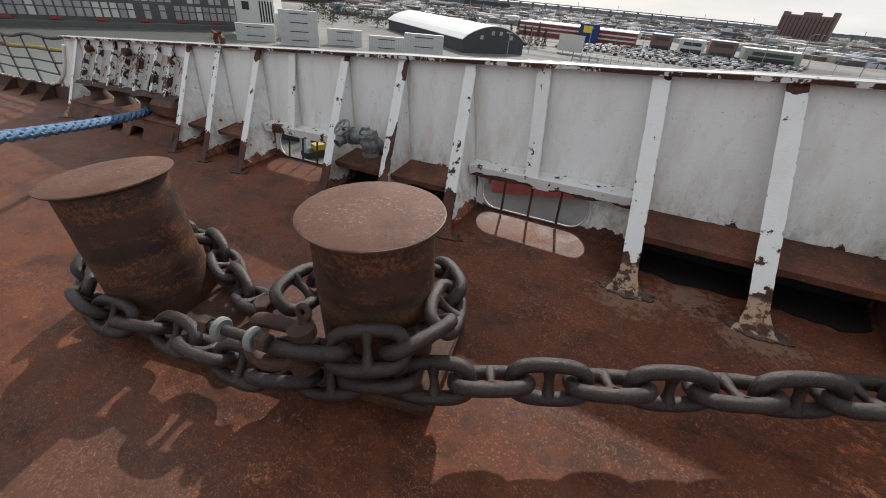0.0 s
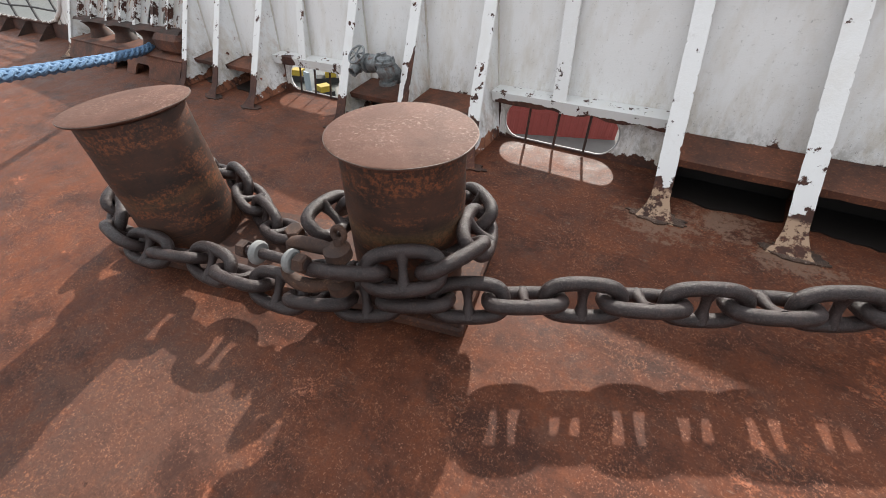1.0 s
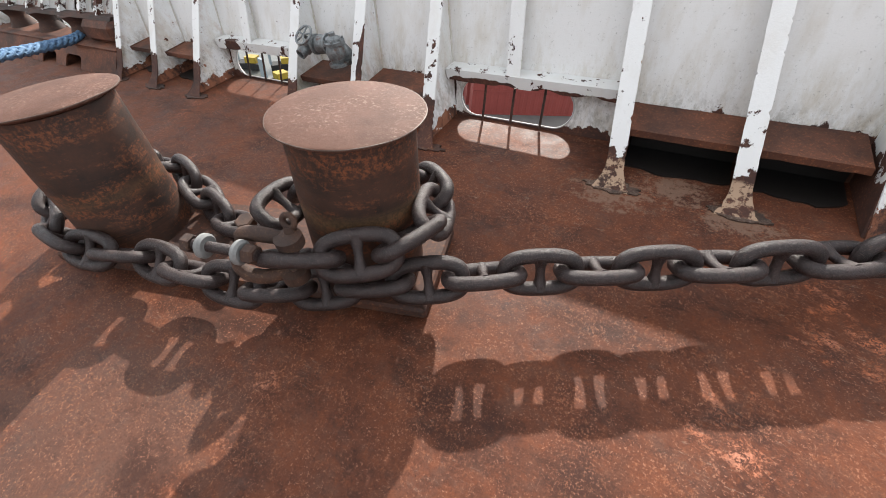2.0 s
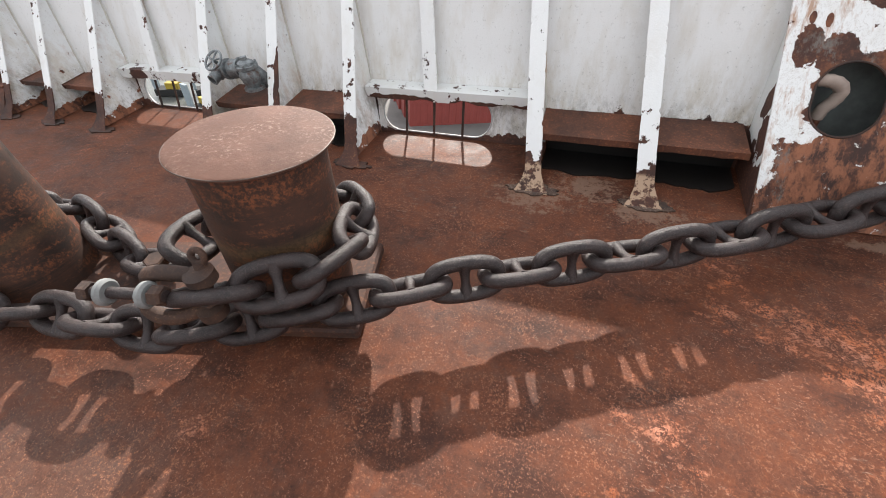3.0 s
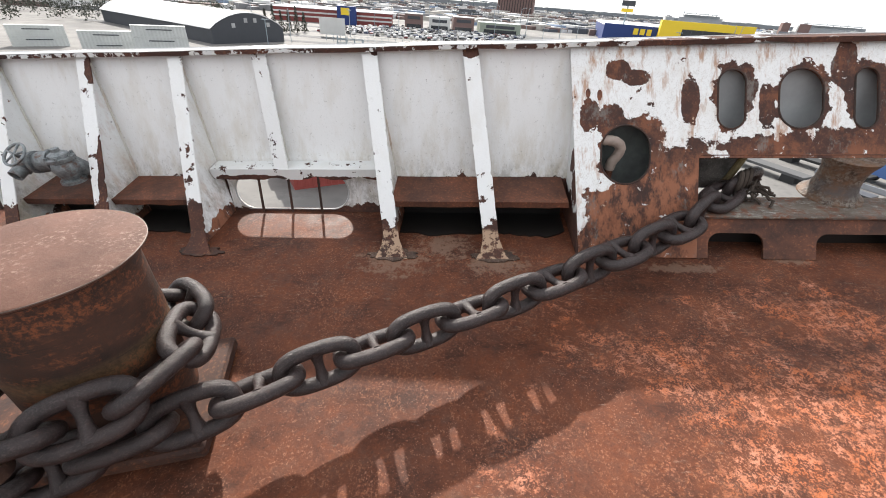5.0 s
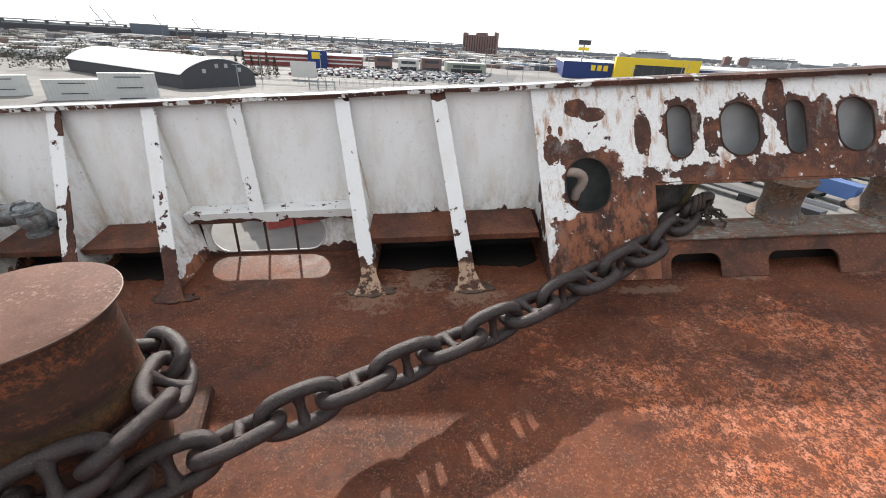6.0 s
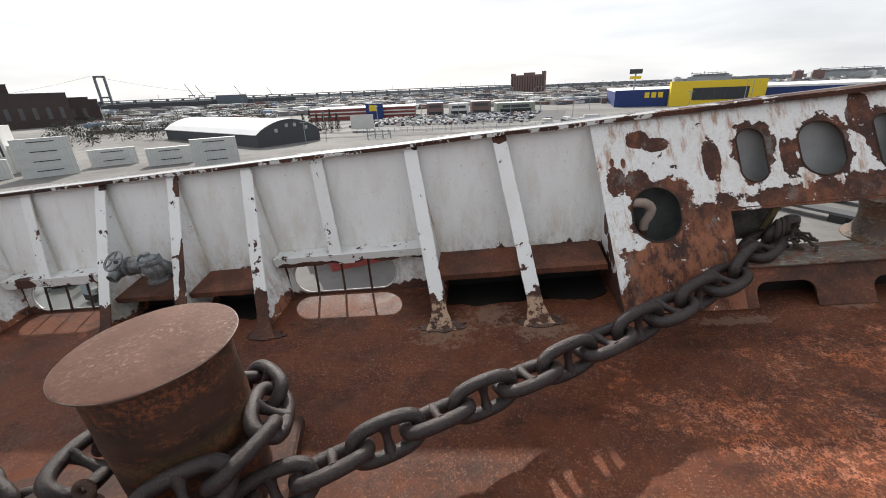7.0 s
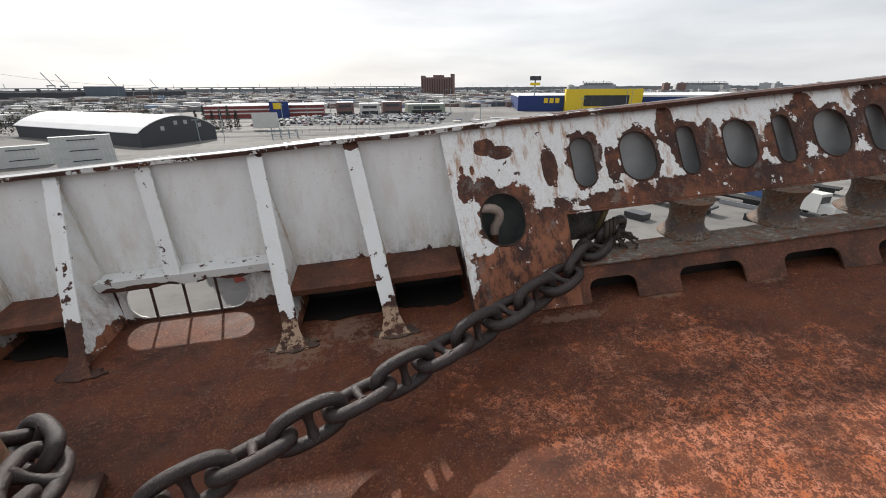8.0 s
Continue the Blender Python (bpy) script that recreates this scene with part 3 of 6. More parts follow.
def fairlead_plating():
    L = math.hypot(INNER[1] - INNER[0], INNER[2])
    s = lambda z: z / INNER[2] * L
    m = lean(INNER[0], INNER[1], INNER[2])
    outer = [(1.10, 0.0), (1.76, 0.0), (1.76, s(0.455)), (6.5, s(0.455)), (6.5, s(0.965)), (1.03, s(0.965))]
    holes = [rounded(1.215, 1.49, s(0.335), s(0.605), 0.17, 10)]
    for cx, w in OVALS:
        holes.append(rounded(cx - w, cx + w, s(0.585), s(0.852), w, 10))
    bm = sheet("inner", outer, holes, 0.012)
    bmesh.ops.transform(bm, matrix=m @ pose(0, 0, -0.012), verts=bm.verts)
    ob = part("fairlead_plating", bm, PAINT_FAIR, m=SHIP.copy())
    tagged(ob, "perforated white steel fairlead plating, heavily rusted", "plating", kind="structure")
    # sill with drain arches
    outer = [(1.76, 0.0)]
    for cx, w in ((1.97, 0.15), (2.61, 0.21), (3.28, 0.19), (3.93, 0.2), (4.6, 0.2), (5.25, 0.2)):
        outer += arch(cx, w)
    outer += [(6.5, 0.0), (6.5, s(0.185)), (1.76, s(0.185))]
    bm = sheet("sill", outer, [], 0.014)
    bmesh.ops.transform(bm, matrix=m @ pose(0, 0, -0.014), verts=bm.verts)
    sill = part("fairlead_sill", bm, RUST, m=SHIP.copy())
    tagged(sill, "rusted steel fairlead sill with arched drain holes", "sill", kind="structure")
    bm = bmesh.new()
    box(bm, (1.76, inner_y(0.185) - 0.02, 0.187), (6.5, 2.70, 0.207), 0.006)
    part("sill_top", bm, make_sill(), sill, "worn grey-brown sill top")
    # black sheet behind the drain arches, painted as their shade
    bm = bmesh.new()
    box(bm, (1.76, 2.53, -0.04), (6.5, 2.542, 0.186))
    part("shade_back", bm, SHADE_BLACK, sill, "black sheet standing in for deep shade")
    # added plate behind the ovals; its grey stands for shade inside the box
    bm = bmesh.new()
    prism(bm, [(2.945, 0.475), (2.955, 0.475), (3.080, 0.90), (3.070, 0.90)], 1.765, 6.4, 0)
    liner = part("shade_liner", bm, make_plain("liner_shade_grey", (0.36, 0.37, 0.37), 0.7, 0.0, 0.5, 4.0), m=SHIP.copy())
    tagged(liner, "added grey plate in the fairlead box, toned for its shade", "plating", kind="structure")
    # added plates behind the round hole, grey-green mottle darkened for the box's shade
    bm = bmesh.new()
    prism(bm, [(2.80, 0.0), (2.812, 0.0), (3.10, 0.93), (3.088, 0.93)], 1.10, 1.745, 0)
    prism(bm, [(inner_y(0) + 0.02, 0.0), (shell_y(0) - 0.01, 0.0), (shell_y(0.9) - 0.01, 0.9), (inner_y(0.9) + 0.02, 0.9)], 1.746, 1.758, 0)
    back = part("box_shade_plates", bm, make_plain("mottled_shade_grey", (0.17, 0.185, 0.175), 0.8, 0.0, 0.9, 7.0), m=SHIP.copy())
    tagged(back, "mottled grey-green plates added in the fairlead box, darkened for shade", "bulkhead", kind="structure")
    # end web, top flange under the opening, back of the box
    bm = bmesh.new()
    prism(bm, [(inner_y(0) + 0.014, 0.0), (shell_y(0) - 0.003, 0.0), (shell_y(0.96) - 0.003, 0.96), (inner_y(0.96) + 0.014, 0.96)], 1.085, 1.097, 0)
    web = part("end_web", bm, PAINT_END, m=SHIP.copy())
    tagged(web, "white steel end web of the fairlead", "web", kind="structure")
    bm = bmesh.new()
    box(bm, (1.77, inner_y(0.46) + 0.004, 0.456), (6.5, shell_y(0.46) - 0.003, 0.47))
    box(bm, (1.77, shell_y(0.46) + 0.02, 0.456), (6.5, shell_y(0.46) + 0.12, 0.47))
    soffit = part("fairlead_soffit", bm, RUST, m=SHIP.copy())
    tagged(soffit, "rusted steel soffit over the fairlead rollers", "plating", kind="structure")


def make_roller_mat():
    """Cast steel: crusted brown above, a band rubbed grey by ropes, ochre flakes."""
    m = Mat("mottled_cast_steel", 0.6, 0.0, 0.35)
    z = m.axis(2)
    fine = m.noise(46, 8, 0.78)
    big = m.noise(11, 7, 0.7, offset=(1, 4, 2))
    c = m.mix(m.ramp(big, 0.38, 0.62), (0.055, 0.036, 0.027), (0.16, 0.085, 0.046))
    crust = m.math("MULTIPLY", m.ramp(fine, 0.47, 0.56), m.ramp(big, 0.62, 0.42))
    c = m.mix(m.math("MULTIPLY", crust, 0.8), c, (0.22, 0.195, 0.165))
    rub = m.math("MULTIPLY", m.ramp(m.math("ABSOLUTE", m.math("SUBTRACT", z, 0.075)), 0.055, 0.02), m.ramp(m.noise(7, 5, 0.6), 0.3, 0.5))
    c = m.mix(m.math("MULTIPLY", rub, 0.8), c, (0.075, 0.066, 0.066))
    c = m.mix(m.ramp(m.noise(24, 7, 0.75, offset=(8, 8, 1)), 0.60, 0.68, 0, 0.6), c, (0.24, 0.09, 0.04))
    m.bump(fine, 0.7, 0.004)
    return m.done(c)


def jaw_plate():
    """Mottled plate closing the aft end of the fairlead opening, with a worn ochre edge."""
    bm = bmesh.new()
    prism(bm, [(1.765, 0.21), (1.99, 0.21), (2.03, 0.30), (2.07, 0.452), (1.765, 0.452)], 2.80, 2.826, 1)
    ob = part("jaw_plate", bm, make_rust("mouldy_mottled_steel", 3.6, dark=(0.020, 0.018, 0.016), mid=(0.085, 0.075, 0.066), light=(0.36, 0.35, 0.32)), m=SHIP.copy())
    tagged(ob, "dark mouldy mottled steel plate beside the fairlead opening", "plate", kind="structure")
    bm = bmesh.new()
    tube(bm, [(1.99, 2.795, 0.215), (2.03, 2.795, 0.30), (2.07, 2.795, 0.45)], 0.022, 10)
    part("rounded_edge", bm, make_rust("ochre_edge", 3.0, dark=(0.06, 0.04, 0.02), mid=(0.16, 0.12, 0.05), light=(0.30, 0.24, 0.13)), ob, "worn ochre rounded edge")


def rollers():
    prof = [(0.160, 0.0), (0.158, 0.008), (0.136, 0.022), (0.118, 0.05), (0.108, 0.085), (0.106, 0.13), (0.110, 0.17), (0.120, 0.20), (0.134, 0.225), (0.142, 0.247)]
    mott = make_roller_mat()
    spool = bmesh.new()
    lathe(spool, prof, 40)
    spool = mesh_of("spool", spool)
    pin = bmesh.new()
    lathe(pin, [(0.06, 0.0), (0.06, 0.249)], 16)
    pin = mesh_of("pin", pin)
    for cx in (2.60, 3.26, 3.91, 4.56):
        ob = thing("fairlead_roller", "mottled rust-brown cast steel fairlead roller on a sill", "roller", on_ship(cx, 2.735, 0.207), "fairlead rollers")
        part("spool", spool, mott, ob)


# ---- bollards and chain ----
B1, B2 = (-0.882, 1.305), (-2.215, 0.955)


def bollard(x, y, h, tilt, label, seed):
    """tilt: degrees about x and y by which the post leans."""
    ob = thing("bollard", label, "bollard", on_ship(x, y, 0.075, *tilt), "mooring bitts")
    bm = bmesh.new()
    r = 0.245
    lathe(bm, [(r + 0.006, -0.03), (r + 0.002, 0.012), (r, 0.05), (r, 0.3), (r + 0.003, 0.42), (r, 0.5), (r, h - 0.105)], 56)
    part("barrel", bm, BOLLARD_A if seed == 1 else BOLLARD_B, ob)
    bm = bmesh.new()
    lathe(bm, [(r - 0.02, h - 0.105), (r + 0.01, h - 0.10), (0.279, h - 0.091), (0.287, h - 0.084), (0.285, h - 0.077), (0.277, h - 0.074), (0.10, h - 0.071)], 56)
    cap = part("cap", bm, CAPTOP, ob, "pale rusted disc cap with a worn lip")
    bm = bmesh.new()
    tube(bm, [(0.2855 * math.cos(a), 0.2855 * math.sin(a), h - 0.0795 + 0.001 * math.sin(7 * a)) for a in (2 * math.pi * k / 72 for k in range(72))], 0.0024, 6, True)
    part("worn_lip", bm, WORN, cap, "bright worn metal edge")


def bitts_base():
    bm = bmesh.new()
    box(bm, (-1.05, -0.27, 0.0), (1.03, 0.27, 0.062), 0.012)
    ang = math.degrees(math.atan2(B1[1] - B2[1], B1[0] - B2[0]))
    ob = part("bitts_base", bm, make_rust("base_rust", 1.6, dark=(0.026, 0.012, 0.009), mid=(0.085, 0.032, 0.017), light=(0.30, 0.11, 0.045)), m=on_ship((B1[0] + B2[0]) / 2, (B1[1] + B2[1]) / 2, 0.0, 0, 0, ang))
    tagged(ob, "raised rusted steel base plate under two mooring bollards", "base plate")


D, STEP = 0.0575, 0.2165


def link_mesh():
    d = D / 2
    bm = bmesh.new()
    half_l, half_w = (STEP + D) / 2, 0.101 - d
    pts = []
    for k in range(36):
        a = 2 * math.pi * k / 36
        c, sn = math.cos(a), math.sin(a)
        pts.append((half_l * math.copysign(abs(c) ** 0.78, c), half_w * math.copysign(abs(sn) ** 0.62, sn), 0))
    tube(bm, pts, d, 12, True)
    stud = bmesh.new()
    tube(stud, [(0, y, 0) for y in (-half_w, -half_w * 0.6, -half_w * 0.3, 0, half_w * 0.3, half_w * 0.6, half_w)],
         [d * 1.15, d * 0.86, d * 0.66, d * 0.62, d * 0.66, d * 0.86, d * 1.15], 10)
    return mesh_of("ring", bm, 60), mesh_of("stud", stud, 60)


RING, STUD = None, None


def chain(points, label, roll, group, turn=0.0, first=0):
    """Stud links along a line, each a part of one chain; roll: tilt of the first link about the line."""
    way = spline(points, STEP)
    ob = thing("anchor_chain", label, "chain", SHIP.copy(), group)
    for k, (a, b) in enumerate(zip(way, way[1:])):
        tan = (b - a).normalized()
        side = tan.cross(Vector((0, 0, 1))).normalized()
        up = side.cross(tan)
        w = radians(roll + 90 * ((k + first) % 2) + turn * k + 5 * math.sin(k * 2.7))
        y = side * math.cos(w) + up * math.sin(w)
        z = tan.cross(y)
        m = Matrix.Identity(4)
        m.col[0][:3], m.col[1][:3], m.col[2][:3], m.col[3][:3] = tan, y, z, (a + b) / 2
        ln = part("link", RING, CHAIN, ob, m=m)
        part("stud", STUD, CHAIN, ln)
    return ob


def make_bollard_mat(name, level, stain, flakes):
    m = Mat(name, 0.62)
    z = m.axis(2)
    big = m.noise(4.5, 7, 0.7)
    fine = m.noise(60, 7, 0.75)
    c = m.mix(m.ramp(big, 0.38, 0.62), (0.018, 0.011, 0.0085), (0.068, 0.029, 0.017))
    band = m.math("MULTIPLY", m.ramp(m.math("ABSOLUTE", m.math("SUBTRACT", z, level)), 0.06, 0.012), m.ramp(m.noise(7, 6, 0.7, offset=(1, 1, 5)), 0.26, 0.46))
    c = m.mix(m.math("MULTIPLY", m.math("MULTIPLY", band, m.ramp(fine, 0.42, 0.56, 0.45, 1.0)), stain), c, (0.20, 0.118, 0.056))
    c = m.mix(m.math("MULTIPLY", m.ramp(fine, 0.46, 0.58), m.ramp(m.noise(5, 8, 0.75, stretch=(0.7, 0.7, 2.4), offset=(7, 3, 1)), flakes, flakes + 0.11)), c, (0.21, 0.070, 0.028))
    ring = m.noise(6, 6, 0.7, stretch=(0.25, 0.25, 5.0), offset=(3, 2, 9))
    c = m.mix(m.ramp(ring, 0.54, 0.66, 0, 0.75), c, (0.016, 0.012, 0.010))
    m.bump(fine, 0.5, 0.003)
    return m.done(c, m.ramp(big, 0.3, 0.7, 0.45, 0.75))


def make_cap_mat():
    m = Mat("bollard_cap", 0.72, 0.0, 0.25)
    fine = m.noise(55, 8, 0.78)
    c = m.mix(m.ramp(m.noise(5, 7, 0.7), 0.35, 0.68), (0.080, 0.037, 0.025), (0.135, 0.064, 0.044))
    c = m.mix(m.math("MULTIPLY", m.ramp(fine, 0.52, 0.62), m.ramp(m.noise(6, 6, 0.7, offset=(3, 3, 0)), 0.4, 0.62)), c, (0.23, 0.15, 0.115))
    m.bump(fine, 0.5, 0.004)
    return m.done(c)


CAPTOP = make_cap_mat()
BOLLARD_A = make_bollard_mat("bollard_rust_banded", 0.36, 0.62, 0.47)
BOLLARD_B = make_bollard_mat("bollard_rust_flaked", 0.30, 0.25, 0.48)
WORN = make_plain("worn_bare_steel", (0.13, 0.085, 0.065), 0.55, 0.2, 0.9, 6.0)
FAIR_SPOTS = [((1.30, 3.0, 0.862), (0.075, 0.2, 0.05)), ((1.40, 2.95, 0.825), (0.085, 0.2, 0.035)), ((1.135, 2.9, 0.755), (0.014, 0.2, 0.022)), ((1.20, 2.9, 0.745), (0.014, 0.2, 0.026)),
              ((1.15, 2.85, 0.65), (0.06, 0.2, 0.08)), ((1.27, 2.8, 0.63), (0.10, 0.2, 0.075)), ((1.39, 2.75, 0.49), (0.20, 0.3, 0.18)), ((1.70, 2.9, 0.715), (0.05, 0.2, 0.13)),
              ((1.49, 2.45, 0.15), (0.40, 0.5, 0.27)), ((1.70, 2.6, 0.33), (0.24, 0.4, 0.24)), ((1.94, 2.95, 0.72), (0.12, 0.3, 0.18)), ((2.12, 2.95, 0.69), (0.05, 0.3, 0.09)),
              ((2.31, 2.95, 0.71), (0.155, 0.3, 0.18)), ((2.52, 3.0, 0.86), (0.07, 0.3, 0.11)), ((2.66, 2.95, 0.71), (0.13, 0.3, 0.19)), ((2.82, 2.95, 0.64), (0.08, 0.3, 0.22)),
              ((3.01, 2.95, 0.71), (0.15, 0.3, 0.175)), ((3.32, 2.95, 0.70), (0.15, 0.3, 0.20)), ((3.5, 2.95, 0.83), (0.1, 0.3, 0.17)), ((3.65, 2.95, 0.70), (0.18, 0.3, 0.185)),
              ((4.1, 2.95, 0.72), (0.3, 0.3, 0.3)), ((3.3, 2.7, 0.47), (1.60, 0.4, 0.15)), ((4.7, 2.8, 0.6), (0.6, 0.6, 0.5))]
PAINT_FAIR = make_paint("fairlead_paint", 0.05, 0.06, 0.25, FAIR_SPOTS, (0.80, 0.80, 0.79), ragged=1.25, runs=1.0)

deck()
shell()
cap_rail()
stanchions()
ledges()
fairlead_plating()
rollers()
jaw_plate()
bitts_base()
bollard(*B1, 0.783, (-4.6, 3.2), "rusted mooring bollard with chain wrapped round it", 1)
bollard(*B2, 0.798, (-3.1, -2.2), "rusted mooring bollard streaked orange and black", 2)
RING, STUD = link_mesh()
chain([(2.19, 2.82, 0.262), (1.95, 2.66, 0.25), (1.65, 2.39, 0.215), (1.19, 2.10, 0.215), (0.724, 1.82, 0.218), (0.36, 1.625, 0.222), (0.10, 1.485, 0.228), (-0.15, 1.35, 0.235), (-0.30, 1.265, 0.238), (-0.445, 1.165, 0.24),
       (-0.652, 1.077, 0.22), (-0.87, 0.99, 0.185), (-1.055, 0.89, 0.165), (-1.25, 0.84, 0.17), (-1.55, 0.79, 0.18), (-1.83, 0.76, 0.18), (-2.05, 0.68, 0.18),
       (-2.32, 0.65, 0.19), (-2.58, 0.73, 0.21), (-2.72, 0.93, 0.23), (-2.66, 1.20, 0.20), (-2.47, 1.34, 0.19), (-2.26, 1.32, 0.18), (-2.08, 1.27, 0.16),
       (-1.83, 1.18, 0.13), (-1.63, 1.15, 0.13), (-1.46, 1.12, 0.18), (-1.38, 1.08, 0.24)],
      "dark iron stud-link anchor chain stretched over the deck", 96, "anchor chains", -2.4)
chain([(-0.95, 0.90, 0.41), (-0.64, 1.05, 0.40), (-0.54, 1.19, 0.40), (-0.53, 1.37, 0.37), (-0.65, 1.57, 0.34), (-0.87, 1.65, 0.33), (-1.07, 1.57, 0.34),
       (-1.18, 1.39, 0.36), (-1.16, 1.14, 0.40), (-1.10, 0.96, 0.44)], "dark iron stud-link chain looped round a bollard", 40, "anchor chains")


def make_galv():
    m = Mat("galvanised_zinc", 0.5, 0.55)
    c = m.mix(m.ramp(m.noise(30, 6, 0.7), 0.35, 0.68), (0.13, 0.145, 0.15), (0.31, 0.33, 0.335))
    c = m.mix(m.ramp(m.noise(11, 6, 0.7, offset=(2, 2, 2)), 0.56, 0.68, 0, 0.8), c, (0.13, 0.06, 0.035))
    m.bump(m.noise(90, 4), 0.3, 0.002)
    return m.done(c)


GALV = make_galv()
WASHER = make_plain("worn_white_plastic", (0.25, 0.255, 0.25), 0.65, 0.0, 0.8, 22.0)
SHACKLE = make_rust("shackle_rust", 4.0, dark=(0.03, 0.016, 0.012), mid=(0.075, 0.034, 0.02), light=(0.24, 0.14, 0.075))


def between(a, b, z_axis=True):
    """A frame at a whose z runs to b."""
    a, b = Vector(a), Vector(b)
    return Matrix.Translation(a) @ (b - a).to_track_quat("Z", "Y").to_matrix().to_4x4(), (b - a).length


def shackle():
    ob = thing("joining_shackle", "rusty bow shackle with a white-washered bolt joining chain ends", "shackle", SHIP.copy())
    bolt_a, bolt_b = Vector((-1.215, 0.783, 0.487)), Vector((-0.93, 0.85, 0.478))
    m, long = between(bolt_a, bolt_b)
    bm = bmesh.new()
    lathe(bm, [(0.02, 0.0), (0.02, long)], 18, m)
    part("bolt", bm, CHAIN, ob)
    bm = bmesh.new()
    lathe(bm, [(0.030, 0.0), (0.036, 0.006), (0.036, 0.034), (0.031, 0.04)], 6, m @ pose(0, 0, -0.012))
    part("nut", bm, SHACKLE, ob, "worn hexagonal nut")
    bm = bmesh.new()
    lathe(bm, [(0.03, 0.0), (0.037, 0.008), (0.037, 0.04), (0.03, 0.048)], 6, m @ pose(0, 0, long - 0.05))
    part("nut", bm, SHACKLE, ob)
    for off in (0.055, 0.205):
        bm = bmesh.new()
        lathe(bm, [(0.022, 0.004), (0.038, 0.004), (0.046, 0.013), (0.046, 0.025), (0.038, 0.034), (0.022, 0.034)], 28, m @ pose(0, 0, off))
        part("washer", bm, WASHER, ob, "thick worn white washer")
    # two arms of the bow, joined round the bolt end
    upper = [(-1.03, 0.87, 0.455), (-1.06, 0.89, 0.485), (-1.03, 0.90, 0.505), (-0.97, 0.92, 0.502), (-0.90, 0.945, 0.488), (-0.83, 0.965, 0.47)]
    lower = [(-1.05, 0.845, 0.44), (-1.06, 0.83, 0.40), (-1.02, 0.825, 0.372), (-0.96, 0.845, 0.358), (-0.91, 0.885, 0.355), (-0.85, 0.915, 0.352)]
    for name, pts in (("upper_arm", upper), ("lower_arm", lower)):
        bm = bmesh.new()
        way = spline(pts, 0.018)
        tube(bm, way, [0.018 + 0.011 * math.sin(math.pi * k / (len(way) - 1)) for k in range(len(way))], 12)
        part(name, bm, SHACKLE, ob)
    for z in (0.49, 0.352):
        bm = bmesh.new()
        lathe(bm, [(0.03, -0.024), (0.05, -0.02), (0.05, 0.02), (0.03, 0.024)], 20, pose(-0.865, 0.945 if z > 0.4 else 0.91, z))
        part("boss", bm, SHACKLE, ob)
    m, long = between((-0.862, 0.90, 0.325), (-0.876, 0.975, 0.53))
    bm = bmesh.new()
    lathe(bm, [(0.021, 0.0), (0.021, long)], 16, m)
    part("pin", bm, SHACKLE, ob)
    bm = bmesh.new()
    tube(bm, [m @ Vector((0.024 * math.cos(a), 0.0, long + 0.018 + 0.024 * math.sin(a))) for a in (2 * math.pi * k / 20 for k in range(20))], 0.012, 10, True)
    part("pin_eye", bm, SHACKLE, ob, "small lifting eye on the pin")
    # second bolt head, on the back chain
    m, long = between((-1.30, 1.05, 0.24), (-1.292, 1.04, 0.36))
    bm = bmesh.new()
    lathe(bm, [(0.022, 0.0), (0.022, long - 0.04), (0.040, long - 0.038), (0.044, long - 0.03), (0.044, long), (0.038, long + 0.006)], 6, m)
    part("bolt_head", bm, SHACKLE, ob, "large rusty hexagonal bolt head")


